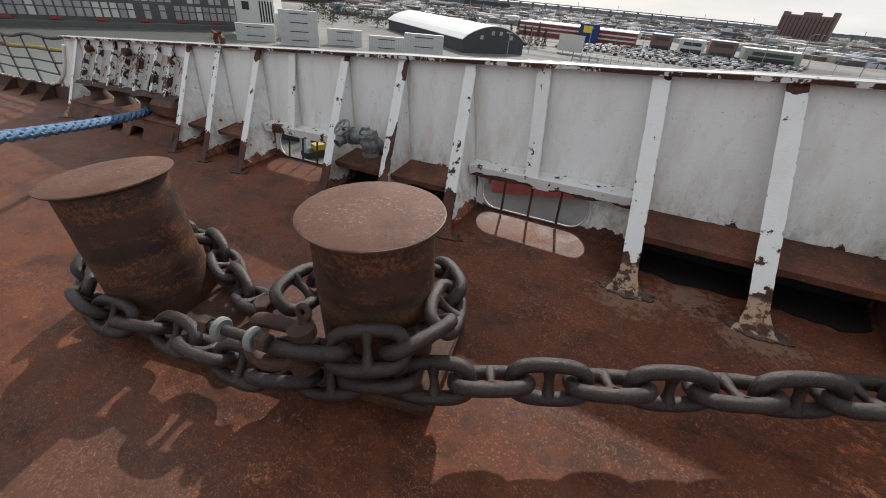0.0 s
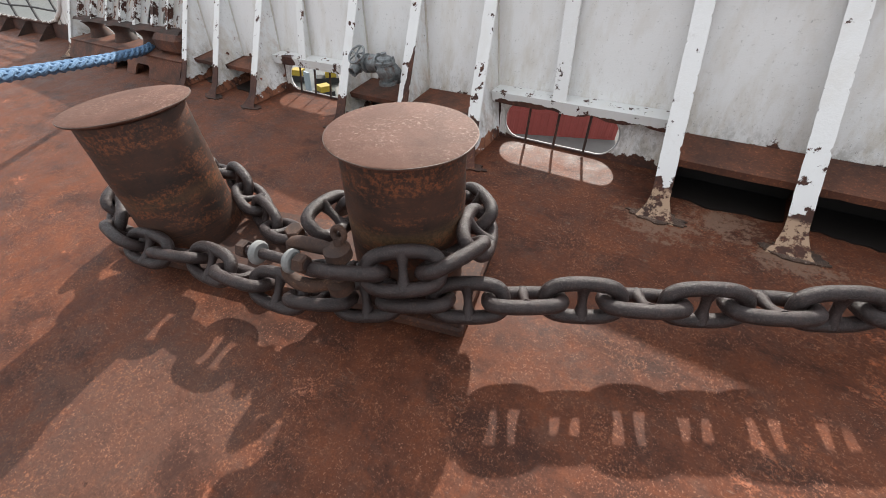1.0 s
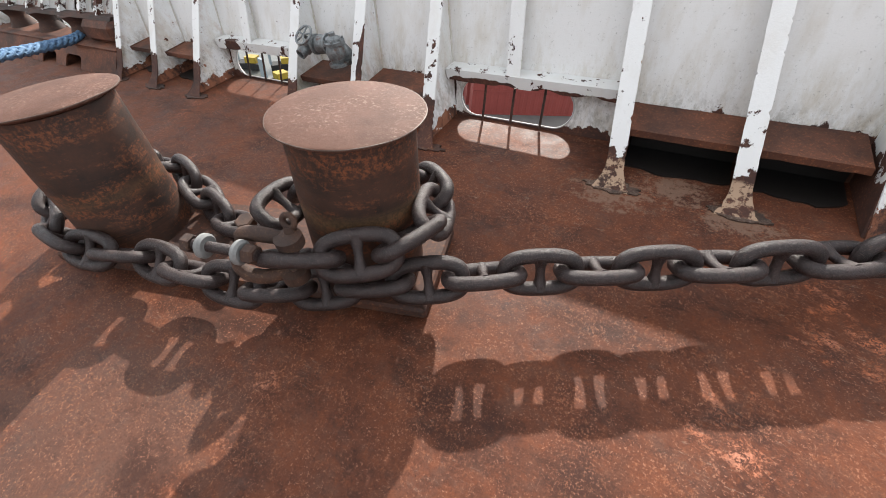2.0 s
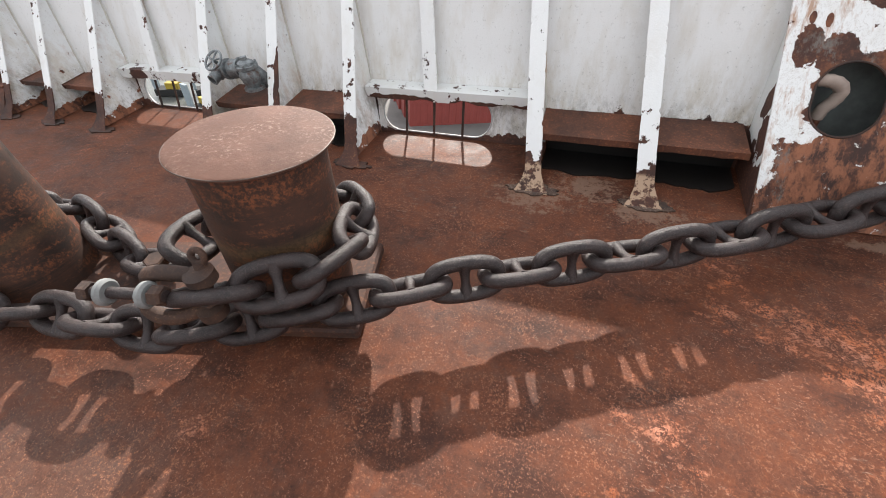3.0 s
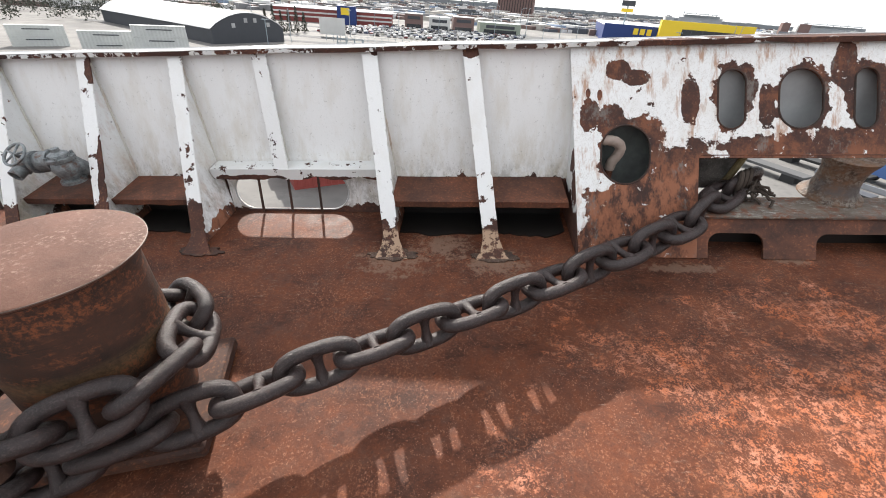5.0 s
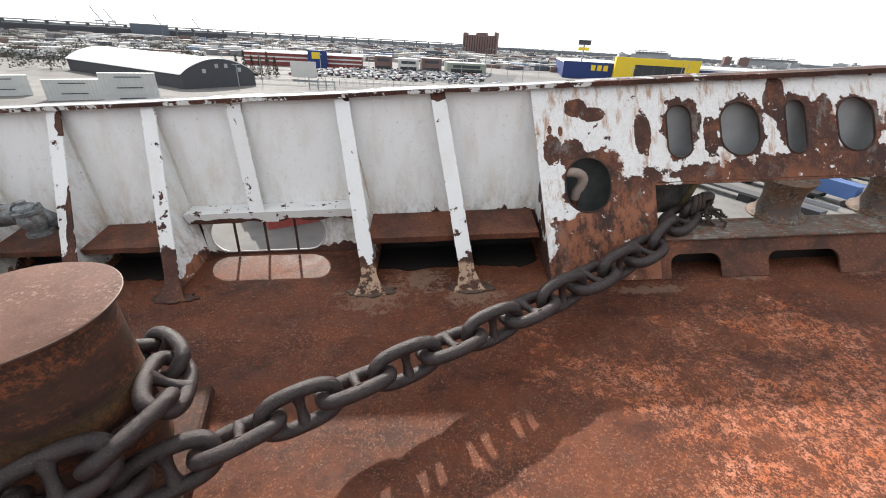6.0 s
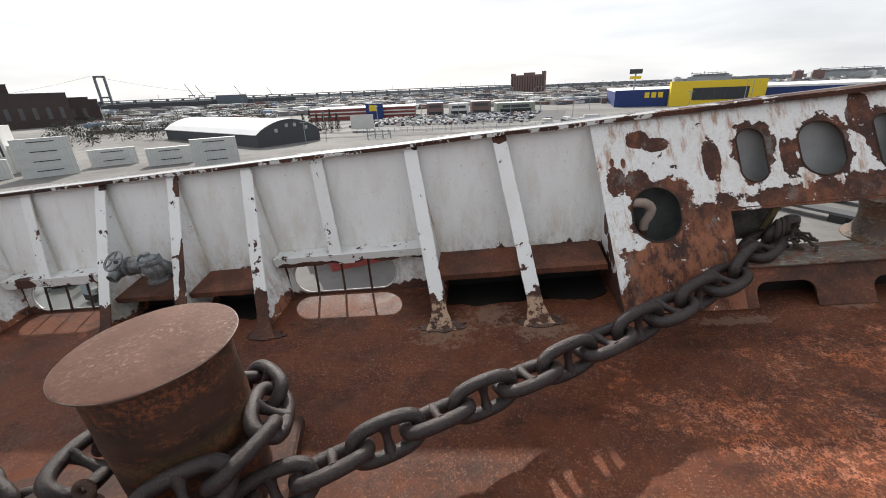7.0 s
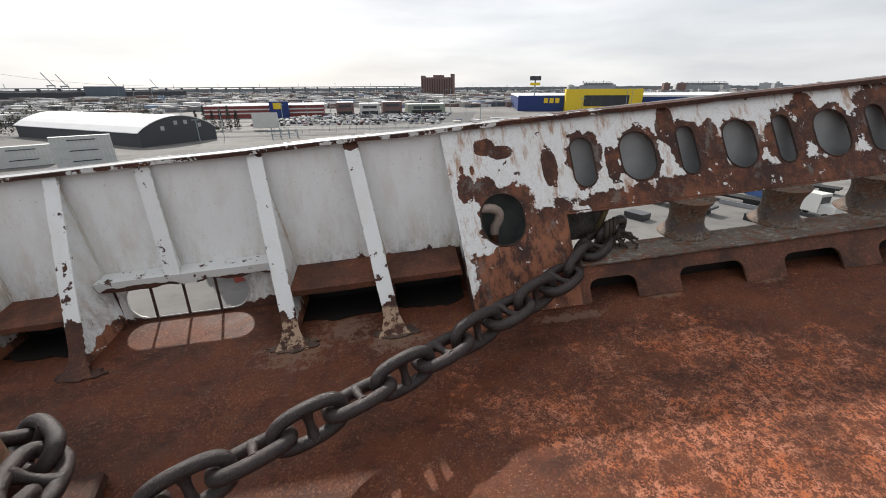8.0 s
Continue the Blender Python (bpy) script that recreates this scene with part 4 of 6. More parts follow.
def valve():
    ob = thing("fire_valve", "grey galvanised hydrant valve with a round handwheel", "valve", on_ship(-2.345, 2.665, 0.095) @ Matrix.Scale(0.78, 4))
    bm = bmesh.new()
    tube(bm, spline([(0.36, 0.20, 0.27), (0.38, 0.10, 0.32), (0.38, 0.03, 0.40), (0.34, 0.0, 0.46), (0.24, -0.01, 0.475)], 0.025), 0.066, 18)
    part("elbow", bm, GALV, ob)
    m, long = between((0.26, -0.01, 0.475), (-0.02, -0.02, 0.455))
    bm = bmesh.new()
    lathe(bm, [(0.05, 0), (0.095, 0.0), (0.095, 0.024), (0.068, 0.028), (0.078, 0.07), (0.086, 0.11), (0.07, 0.155), (0.09, 0.16), (0.09, 0.185), (0.062, 0.19), (0.05, 0.22), (0.055, long)], 26, m)
    part("body", bm, GALV, ob)
    bm = bmesh.new()
    lathe(bm, [(0.055, -0.17), (0.092, -0.165), (0.092, -0.14), (0.062, -0.135), (0.082, -0.09), (0.094, -0.04), (0.084, 0.005), (0.074, 0.02), (0.10, 0.024), (0.10, 0.05), (0.075, 0.054),
               (0.07, 0.075), (0.045, 0.09), (0.03, 0.095), (0.03, 0.12), (0.012, 0.125)], 24, pose(0.35, -0.05, 0.475))
    part("bonnet", bm, GALV, ob)
    for k in range(6):
        bm = bmesh.new()
        a = math.pi / 3 * k
        lathe(bm, [(0.011, 0.0), (0.011, 0.02)], 6, pose(0.35 + 0.088 * math.cos(a), -0.05 + 0.088 * math.sin(a), 0.526))
        part("bolt", bm, GALV, ob)
    m, long = between((0.05, -0.02, 0.47), (0.04, -0.10, 0.57))
    bm = bmesh.new()
    lathe(bm, [(0.05, 0.0), (0.04, 0.035), (0.018, 0.045), (0.014, long)], 16, m)
    part("stem", bm, GALV, ob)
    wheel = bmesh.new()
    tube(wheel, [m @ Vector((0.092 * math.cos(a), 0.092 * math.sin(a), long - 0.005)) for a in (2 * math.pi * k / 28 for k in range(28))], 0.011, 8, True)
    for k in range(5):
        a = 2 * math.pi / 5 * k + 0.3
        tube(wheel, [m @ Vector((0.008 * math.cos(a), 0.008 * math.sin(a), long)), m @ Vector((0.09 * math.cos(a), 0.09 * math.sin(a), long - 0.004))], 0.008, 6)
    part("handwheel", wheel, GALV, ob)
    m, long = between((-0.005, -0.02, 0.45), (-0.02, -0.15, 0.405))
    bm = bmesh.new()
    lathe(bm, [(0.06, 0.0), (0.062, 0.06), (0.05, 0.065), (0.05, long), (0.036, long), (0.036, long - 0.04)], 22, m)
    part("outlet", bm, GALV, ob)
    bm = bmesh.new()
    tube(bm, [(0.36, 0.20, 0.20), (0.36, 0.21, 0.26), (0.36, 0.20, 0.32)], 0.06, 14)
    part("riser", bm, RUST, ob)


def goose_pipe():
    ob = thing("vent_pipe", "pale bent pipe inside the round plating hole", "pipe", SHIP.copy())
    bm = bmesh.new()
    way = spline([(1.10, 2.80, 0.525), (1.23, 2.80, 0.525), (1.305, 2.80, 0.515), (1.345, 2.80, 0.48), (1.34, 2.80, 0.43), (1.315, 2.80, 0.385), (1.31, 2.80, 0.33)], 0.010)
    tube(bm, way, [0.029 + (0.0022 if k % 3 == 0 else 0.0) for k in range(len(way))], 16)
    part("bend", bm, make_plain("stained_pipe", (0.42, 0.33, 0.28), 0.7, 0.0, 0.6, 14.0), ob)
    bm = bmesh.new()
    tube(bm, [(1.31, 2.80, 0.34), (1.31, 2.80, 0.0)], 0.024, 14)
    part("riser", bm, RUST, ob)


def hole_rims():
    """Raised rims round the openings of the forward fairlead plating."""
    L = math.hypot(INNER[1] - INNER[0], INNER[2])
    m = lean(*INNER)
    sl = lambda z: z / INNER[2] * L
    rims = [rounded(1.215, 1.49, sl(0.335), sl(0.605), 0.17, 10)]
    for cx, w in OVALS:
        rims.append(rounded(cx - w, cx + w, sl(0.585), sl(0.852), w, 10))
    for ring in rims:
        bm = bmesh.new()
        tube(bm, [m @ Vector((x, y, 0.0)) for x, y in ring], 0.0055, 6, True)
        part("hole_rim", bm, RUST_DARK, bpy.data.objects["fairlead_plating"])


def frayed_rope():
    ob = thing("frayed_rope", "short frayed dark rope lashing on the chain end", "rope", SHIP.copy())
    for k in range(14):
        rnd = random.Random(k)
        p = Vector((2.12 + rnd.uniform(-0.04, 0.04), 2.69 + rnd.uniform(-0.03, 0.03), 0.305 + rnd.uniform(-0.03, 0.015)))
        pts = [p]
        for j in range(6):
            p = p + Vector((rnd.uniform(-0.02, 0.03), rnd.uniform(-0.03, 0.015), rnd.uniform(-0.035, 0.012)))
            p.z = max(p.z, 0.216)
            pts.append(p.copy())
        bm = bmesh.new()
        tube(bm, pts, rnd.uniform(0.005, 0.010), 6)
        part("strand", bm, ROPE_OLD, ob)
    for k in range(3):
        bm = bmesh.new()
        c = Vector((2.03 + 0.035 * k, 2.70 + 0.02 * k, 0.31))
        tube(bm, [c + Vector((0.02 * math.cos(a), 0.048 * math.cos(a), 0.05 * math.sin(a))) for a in (2 * math.pi * j / 16 for j in range(16))], 0.014, 7, True)
        part("turn", bm, ROPE_OLD, ob)


ROPE_OLD = make_plain("old_rope", (0.06, 0.045, 0.035), 0.95, 0.0, 0.6, 60.0)


def mooring_rope():
    m = Mat("blue_rope", 0.8)
    c = m.mix(m.ramp(m.noise(40, 6, 0.7), 0.35, 0.7), (0.05, 0.125, 0.25), (0.17, 0.29, 0.43))
    m.bump(m.noise(220, 4), 0.6, 0.004)
    blue = m.done(c)
    ob = thing("mooring_rope", "faded blue plaited mooring rope pulled taut", "rope", SHIP.copy())
    way = spline([(-6.35, 2.90, 0.24), (-5.95, 2.57, 0.245), (-5.40, 1.93, 0.38), (-4.71, 1.06, 0.60), (-4.0, 0.15, 0.82), (-3.3, -0.75, 1.05)], 0.03)
    for k in range(8):
        turn = 1 if k % 2 else -1
        pts = []
        for j, p in enumerate(way):
            tan = (way[min(j + 1, len(way) - 1)] - way[max(j - 1, 0)]).normalized()
            side = tan.cross(Vector((0, 0, 1))).normalized()
            up = side.cross(tan)
            a = turn * j * 0.03 / 0.46 * 2 * math.pi + (k // 2) * math.pi / 2
            out = 0.029 + 0.005 * turn * math.cos(2 * a)
            pts.append(p + out * (math.cos(a) * side + math.sin(a) * up))
        bm = bmesh.new()
        tube(bm, pts, 0.021, 8)
        part("strand", bm, blue, ob)


def aft_fairlead():
    """The second fairlead, aft of the stays: ribs over an opening with rollers, and a sill with drain arches."""
    L = math.hypot(INNER[1] - INNER[0], INNER[2])
    sl = lambda z: z / INNER[2] * L
    m = lean(*INNER)
    ob = thing("aft_fairlead", "rusted ship fairlead with white ribs above its rollers", "fairlead", SHIP.copy())
    outer = [(-8.2, 0.0)]
    for cx, w in ((-7.1, 0.17), (-6.5, 0.17), (-5.93, 0.17)):
        outer += arch(cx, w)
    outer += [(-5.05, 0.0), (-5.05, sl(0.2)), (-8.2, sl(0.2))]
    bm = sheet("aft_sill", outer, [], 0.014)
    bmesh.ops.transform(bm, matrix=m @ pose(0, 0, -0.014), verts=bm.verts)
    box(bm, (-8.2, inner_y(0.2) - 0.01, 0.2), (-5.05, shell_y(0.2) - 0.003, 0.215), 0.004)
    part("sill", bm, RUST, ob)
    # lintel and rollers take a darker rust colour for the opening's deep shade
    bm = bmesh.new()
    prism(bm, [(inner_y(0.43) - 0.01, 0.43), (shell_y(0.43) - 0.003, 0.43), (shell_y(0.46) - 0.003, 0.46), (inner_y(0.46), 0.46)], -8.2, -5.2, 0)
    part("lintel", bm, RUST_DARK, ob)
    bm = sheet("aft_panel", [(-8.2, sl(0.46)), (-5.2, sl(0.46)), (-5.32, sl(0.962)), (-8.3, sl(0.962))],
               [rounded(-5.75, -5.58, sl(0.52), sl(0.64), 0.05, 5), rounded(-6.12, -6.0, sl(0.50), sl(0.68), 0.05, 5)], 0.01)
    bmesh.ops.transform(bm, matrix=m @ pose(0, 0, -0.075), verts=bm.verts)
    part("plating", bm, PAINT_RECESS, ob, "dirty white plating streaked with rust")
    for x in (-8.05, -7.6, -7.1, -6.7, -6.3, -5.85, -5.5):
        bm = bmesh.new()
        rows = []
        for k in range(9):
            z = 0.46 + (0.962 - 0.46) * k / 8
            xx = x - 0.25 * (z - 0.46)
            rows.append([bm.verts.new(p) for p in ((xx - 0.034, inner_y(z), z), (xx + 0.034, inner_y(z), z), (xx + 0.006, inner_y(z) + 0.012, z), (xx + 0.006, shell_y(z) - 0.003, z), (xx - 0.006, shell_y(z) - 0.003, z), (xx - 0.006, inner_y(z) + 0.012, z))])
        for p, q in zip(rows, rows[1:]):
            for k in range(6):
                bm.faces.new((p[k], p[(k + 1) % 6], q[(k + 1) % 6], q[k]))
        bm.faces.new(rows[0])
        bm.faces.new(rows[-1][::-1])
        part("rib", bm, PAINT_RIB, ob, "white rib with peeling paint")
    for x in (-7.75, -6.95, -6.15):
        bm = bmesh.new()
        lathe(bm, [(0.15, 0.0), (0.13, 0.04), (0.1, 0.1), (0.1, 0.13), (0.13, 0.19), (0.155, 0.214)], 24, pose(x, 2.78, 0.215))
        part("roller", bm, RUST_DARK, ob)
    # torn chock between the fairlead and the stays
    bm = bmesh.new()
    box(bm, (-5.75, 2.60, 0.216), (-5.15, 2.83, 0.428), 0.05)
    part("chock", bm, RUST, ob)
    for x, z in ((-7.95, 0.86), (-6.72, 0.86)):
        mm, long = between((x, 3.03, z), (x + 0.02, 2.945, z + 0.005))
        bm = bmesh.new()
        lathe(bm, [(0.05, 0.0), (0.045, long - 0.06), (0.052, long - 0.055), (0.052, long - 0.01), (0.03, long)], 16, mm)
        part("lug", bm, RUST, ob, "rusty round lug")


def end_post():
    bulwark_stay(-8.28, -8.58, 0.0, 2.40, 31)


PAINT_RIB = make_paint("rib_paint", 0.175, None, 0.2)
PAINT_RECESS = make_paint("recess_paint", 0.11, None, 0.5, tone=(0.44, 0.44, 0.43), runs=0.8)


def gunwale_and_rails():
    """Low gunwale with a knee, and the pipe railing aft of the bulwark."""
    sl = lambda z: along(SHELL[0], SHELL[1], 1.0, z)
    outer = [(-15.0, -1.6), (-9.2, -1.6), (-9.2, sl(0.86)), (-9.3, sl(0.6)), (-9.45, sl(0.42)), (-9.75, sl(0.27)), (-10.2, sl(0.2)), (-15.0, sl(0.2))]
    bm = sheet("gunwale", outer, [], 0.014)
    bmesh.ops.transform(bm, matrix=lean(SHELL[0] + 0.014, SHELL[1] + 0.014, 1.0), verts=bm.verts)
    m = lean(SHELL[0], SHELL[1], 1.0)
    tube(bm, [m @ Vector((x, y, 0.02)) for x, y in outer[2:]], 0.028, 8)
    ob = part("gunwale", bm, PAINT_SHELL, m=SHIP.copy())
    tagged(ob, "low white gunwale curving up to the bulwark, rust stained", "gunwale", kind="structure")
    for x in (-10.1, -11.2, -12.3):
        bm = bmesh.new()
        prism(bm, [(2.55, 0.0), (shell_y(0) - 0.003, 0.0), (shell_y(0.2) - 0.003, 0.19), (2.80, 0.19)], x - 0.006, x + 0.006, 0)
        part("bracket", bm, RUST_DARK, ob, "dark rusted knee bracket")
    rail = thing("pipe_railing", "black bent pipe railing beside the ship's bulwark", "railing", SHIP.copy())
    dark = make_plain("black_rail_paint", (0.018, 0.017, 0.018), 0.5, 0.2, 0.3, 8.0)
    for z, r, sag in ((0.97, 0.028, 0.03), (0.76, 0.016, 0.01), (0.58, 0.016, 0.01), (0.40, 0.016, 0.01)):
        bm = bmesh.new()
        tube(bm, [(x, shell_y(z) + 0.02, z + sag * math.sin(x * 2.7)) for x in (-9.1 - 0.35 * k for k in range(18))], r, 8)
        part("rail", bm, dark, rail)
    for x in (-10.3, -11.5, -12.7, -13.9):
        bm = bmesh.new()
        tube(bm, [(x + 0.75, shell_y(0.18) + 0.02, 0.19), (x, shell_y(0.98) + 0.02, 0.975)], 0.022, 8)
        part("post", bm, dark, rail)


def rail_clamp():
    ob = thing("rail_chock", "small rusty hooked chock on the cap rail", "chock", on_ship(-4.62, 3.14, 1.0))
    for k, lean_x in ((0, -0.05), (1, 0.05)):
        bm = bmesh.new()
        tube(bm, [(lean_x, 0, 0.0), (lean_x * 1.3, 0, 0.05), (lean_x * 0.6, 0, 0.10), (lean_x * 1.8, 0, 0.125)], [0.03, 0.028, 0.022, 0.014], 10)
        part("horn", bm, RUST, ob)


shackle()
valve()
goose_pipe()
hole_rims()
frayed_rope()
mooring_rope()
aft_fairlead()
end_post()
gunwale_and_rails()
rail_clamp()

# ---- shore ----
GROUND = -17.0


def from_eye(az, dist):
    """Place on the ground by bearing from the outboard direction and distance."""
    return Vector((dist * math.sin(radians(az)), dist * math.cos(radians(az)), GROUND))


def plain_box(parent, name, mat, lo, hi, label="", m=None):
    bm = bmesh.new()
    box(bm, lo, hi)
    return part(name, bm, mat, parent, label, m, smooth=0)


def make_ground():
    m = Mat("shore_ground", 0.9)
    big = m.noise(0.012, 6, 0.7)
    small = m.noise(0.15, 6, 0.75)
    c = m.mix(m.ramp(big, 0.38, 0.62), (0.115, 0.11, 0.105), (0.24, 0.23, 0.215))
    c = m.mix(m.ramp(small, 0.5, 0.7, 0, 0.7), c, (0.075, 0.073, 0.072))
    return m.done(c)


WHITE_B = make_plain("white_cladding", (0.62, 0.62, 0.60), 0.7, 0.0, 0.2, 0.3)
ROOF_W = make_plain("white_roofing", (0.80, 0.80, 0.80), 0.6, 0.0, 0.12, 0.1)
GREY_B = make_plain("dark_grey_cladding", (0.055, 0.06, 0.07), 0.7, 0.0, 0.2, 0.3)
# brick colour lightened and greyed to hold distance haze
BRICK = make_plain("haze_paled_brick", (0.19, 0.125, 0.115), 0.9, 0.0, 0.3, 0.1)
BRICK_D = make_plain("sooty_brick", (0.07, 0.05, 0.048), 0.9, 0.0, 0.3, 0.1)
GLASS_B = make_plain("dark_window_glass", (0.03, 0.035, 0.04), 0.15, 0.0, 0.2, 0.5)
PANE_L = make_plain("dusty_window_glass", (0.46, 0.465, 0.47), 0.45, 0.0, 0.7, 0.25)
BLUE_B = make_plain("blue_cladding", (0.012, 0.035, 0.16), 0.6, 0.0, 0.15, 0.2)
YELLOW_B = make_plain("yellow_cladding", (0.78, 0.56, 0.03), 0.6, 0.0, 0.1, 0.2)
RED_B = make_plain("red_render", (0.22, 0.055, 0.05), 0.8, 0.0, 0.2, 0.2)
RED_BOX = make_plain("red_container_paint", (0.28, 0.055, 0.045), 0.6, 0.0, 0.3, 0.8)
# distance haze is mixed into the bridge, steel and land colours
BRIDGE_G = make_plain("haze_tinted_bridge_steel", (0.13, 0.15, 0.17), 0.8, 0.0, 0.1, 0.05)
STEEL_G = make_plain("haze_tinted_steel", (0.26, 0.31, 0.34), 0.7, 0.0, 0.1, 0.05)
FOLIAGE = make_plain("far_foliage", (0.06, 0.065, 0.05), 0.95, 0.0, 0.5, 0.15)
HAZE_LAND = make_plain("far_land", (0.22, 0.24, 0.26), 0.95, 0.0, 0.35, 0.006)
ASPHALT = make_plain("asphalt", (0.09, 0.09, 0.092), 0.9, 0.0, 0.3, 0.05)


def water():
    bm = bmesh.new()
    prism(bm, [(-192, 40), (-168, 104), (-60, 52), (-12, 14), (-12, -400), (-700, -400), (-700, -60)], 0.02, 0.06, 2)
    m = Mat("dock_water", 0.3)
    m.bump(m.noise(0.9, 6, 0.7), 0.25, 0.2)
    ob = part("water", bm, m.done((0.11, 0.115, 0.105)), m=pose(0, 0, GROUND), smooth=0)
    tagged(ob, "dull grey dock water beside the ship", "water", kind="structure")


def ground():
    bm = bmesh.new()
    bmesh.ops.create_grid(bm, x_segments=1, y_segments=1, size=9000)
    tagged(part("ground", bm, make_ground(), m=pose(0, 0, GROUND)), "pale paved waterfront ground reaching the horizon", "ground", kind="structure")


def pier_warehouse():
    a, b = Vector((-212, -30, GROUND)), Vector((-166, 112, GROUND))
    along_x = (b - a)
    long = along_x.length
    ob = thing("pier_warehouse", "long grey pier warehouse with rows of dusty windows", "warehouse",
               Matrix.Translation(a) @ pose(0, 0, 0, 0, 0, math.degrees(math.atan2(along_x.y, along_x.x))))
    plain_box(ob, "wall", GREY_W, (0, 0, 0), (long, 30, 15))
    plain_box(ob, "quay", GREY_W, (-2, -4, 0), (long + 2, -0.02, 1.6), "concrete quay apron")
    n = 62
    for row, (z0, z1) in enumerate(((2.9, 7.2), (8.2, 13.2))):
        for k in range(n):
            x = 2 + (long - 4) * k / n
            red = row == 0 and k % 5 == 2
            plain_box(ob, "window" if not red else "dock_door", (PANE_L, GREY_P, PANE_L, WHITE_B, PANE_D)[(k * k * 7 + row * 3 + k // 4) % 5], (x, -0.12, z0), (x + (long - 4) / n - 0.55, -0.01, z1))
            plain_box(ob, "transom", GREY_W, (x, -0.2, z0 + 0.55 * (z1 - z0)), (x + (long - 4) / n - 0.55, -0.121, z0 + 0.55 * (z1 - z0) + 0.35))
            if red:
                plain_box(ob, "awning", RED_BOX, (x, -1.2, 1.9), (x + 3, -0.02, 2.7), "small red awning")


GREY_P = make_plain("grey_painted_glass", (0.38, 0.385, 0.40), 0.4, 0.0, 0.6, 0.2)
PANE_D = make_plain("broken_window_glass", (0.29, 0.295, 0.31), 0.3, 0.0, 0.6, 0.2)
GREY_W = make_plain("weathered_concrete", (0.12, 0.12, 0.122), 0.85, 0.0, 0.4, 0.15)


def white_tower():
    p = from_eye(-54.8, 182)
    ob = thing("white_pier_building", "tall white pier building with slatted openings", "building", Matrix.Translation(p) @ pose(0, 0, 0, 0, 0, 40))
    plain_box(ob, "wall", WHITE_B, (-6.5, -5, 0), (6.5, 8, 13.5))
    plain_box(ob, "annex", WHITE_B, (6.5, -3, 0), (13, 8, 8.0))
    plain_box(ob, "window", GLASS_B, (-4.2, -5.1, 8.5), (-1.8, -5.0, 11))
    for k in range(5):
        plain_box(ob, "slat_opening", GLASS_B, (1.6 + 0.95 * k, -5.1, 5), (2.1 + 0.95 * k, -5.0, 11.5))


def round_hall():
    a = Vector((-88, 150, GROUND))
    ax, gx = Vector((-0.857, 0.516, 0)), Vector((0.516, 0.857, 0))
    m = Matrix.Identity(4)
    m.col[0][:3], m.col[1][:3], m.col[2][:3], m.col[3][:3] = gx, ax, (0, 0, 1), a
    ob = thing("arched_hall", "dark grey storage hall with a white arched roof", "hall", m)
    w, long = 28.5, 88.0
    arc = [(w * k / 12, 4.6 + 5.0 * math.sin(math.pi * k / 12) ** 0.8) for k in range(13)]
    bm = bmesh.new()
    prism(bm, [(0, 0), *arc, (w, 0)], 0, long, 1)
    part("wall", bm, GREY_B, ob, smooth=0)
    bm = bmesh.new()
    prism(bm, [(x + (x - w / 2) * 0.03, z + 0.25) for x, z in arc] + [(x + (x - w / 2) * 0.03, z + 0.02) for x, z in arc[::-1]], 0.15, long + 0.3, 1)
    part("roof", bm, ROOF_W, ob, smooth=0)
    for x, z in ((7.5, 5.0), (12.5, 6.6), (16.2, 6.6), (21.5, 5.2)):
        plain_box(ob, "window", PANE_L, (x, -0.12, z), (x + 1.3, -0.01, z + 1.4))
    p = a + gx * 17 - ax * 6
    lp = thing("yard_lamp", "thin grey yard lamp post with a flat head", "lamp post", Matrix.Translation(p))
    plain_box(lp, "pole", STEEL_G, (-0.12, -0.12, 0), (0.12, 0.12, 8))
    plain_box(lp, "head", STEEL_G, (-1.4, -0.2, 8), (1.4, 0.2, 8.25))


def container(m, mat, group, label):
    ob = thing("shipping_container", label, "container", m, group)
    bm = bmesh.new()
    n = 30
    out = []
    for k in range(n):
        x = 12.1 * k / n
        out += [(x, 0.0 if k % 2 else 0.06), (x + 12.1 / n * 0.8, 0.0 if k % 2 else 0.06)]
    out += [(12.1, 0.0), (12.1, 2.44), (0.0, 2.44)]
    prism(bm, out, 0.0, 2.5, 2)
    part("body", bm, mat, ob, smooth=0)
    for z0, z1 in ((0.0, 0.12), (2.45, 2.58)):
        plain_box(ob, "rail", mat, (-0.02, -0.03, z0), (12.12, 2.46, z1))
    return ob


def container_stacks():
    stacks = [(-50.6, 158, 4, 12), (-45.3, 166, 2, 14), (-40.1, 152, 2, 16), (-35.4, 139, 3, 16), (-55.5, 165, 2, 8)]
    first = None
    for az, dist, high, turn in stacks:
        p = from_eye(az, dist)
        for k in range(high):
            m = Matrix.Translation(p + Vector((0, 0, 2.6 * k))) @ pose(0, 0, 0, 0, 0, -az * 0.9 + turn * 0.2) @ pose(-6.0, 0, 0)
            if first is None:
                first = container(m, CONT_W, "container stacks", "white corrugated shipping container in a stack")
                plain_box(first, "lettering_bar", GREY_B, (3.2, -0.05, 1.55), (8.9, -0.035, 1.8), "grey bar of faded lettering")
            else:
                copy_thing(first, m)
    red = None
    for k in range(4):
        for lv in (0, 1):
            m = Matrix.Translation((-17.1, 39.3, GROUND + 2.6 * lv)) @ pose(0, 0, 0, 0, 0, 32) @ pose(-0.3 * k, 2.55 * k, 0)
            if red is None:
                red = container(m, RED_BOX, "red containers", "red corrugated shipping container on the quay")
            else:
                copy_thing(red, m)


CONT_W = make_plain("container_white", (0.55, 0.57, 0.56), 0.6, 0.0, 0.2, 0.4)


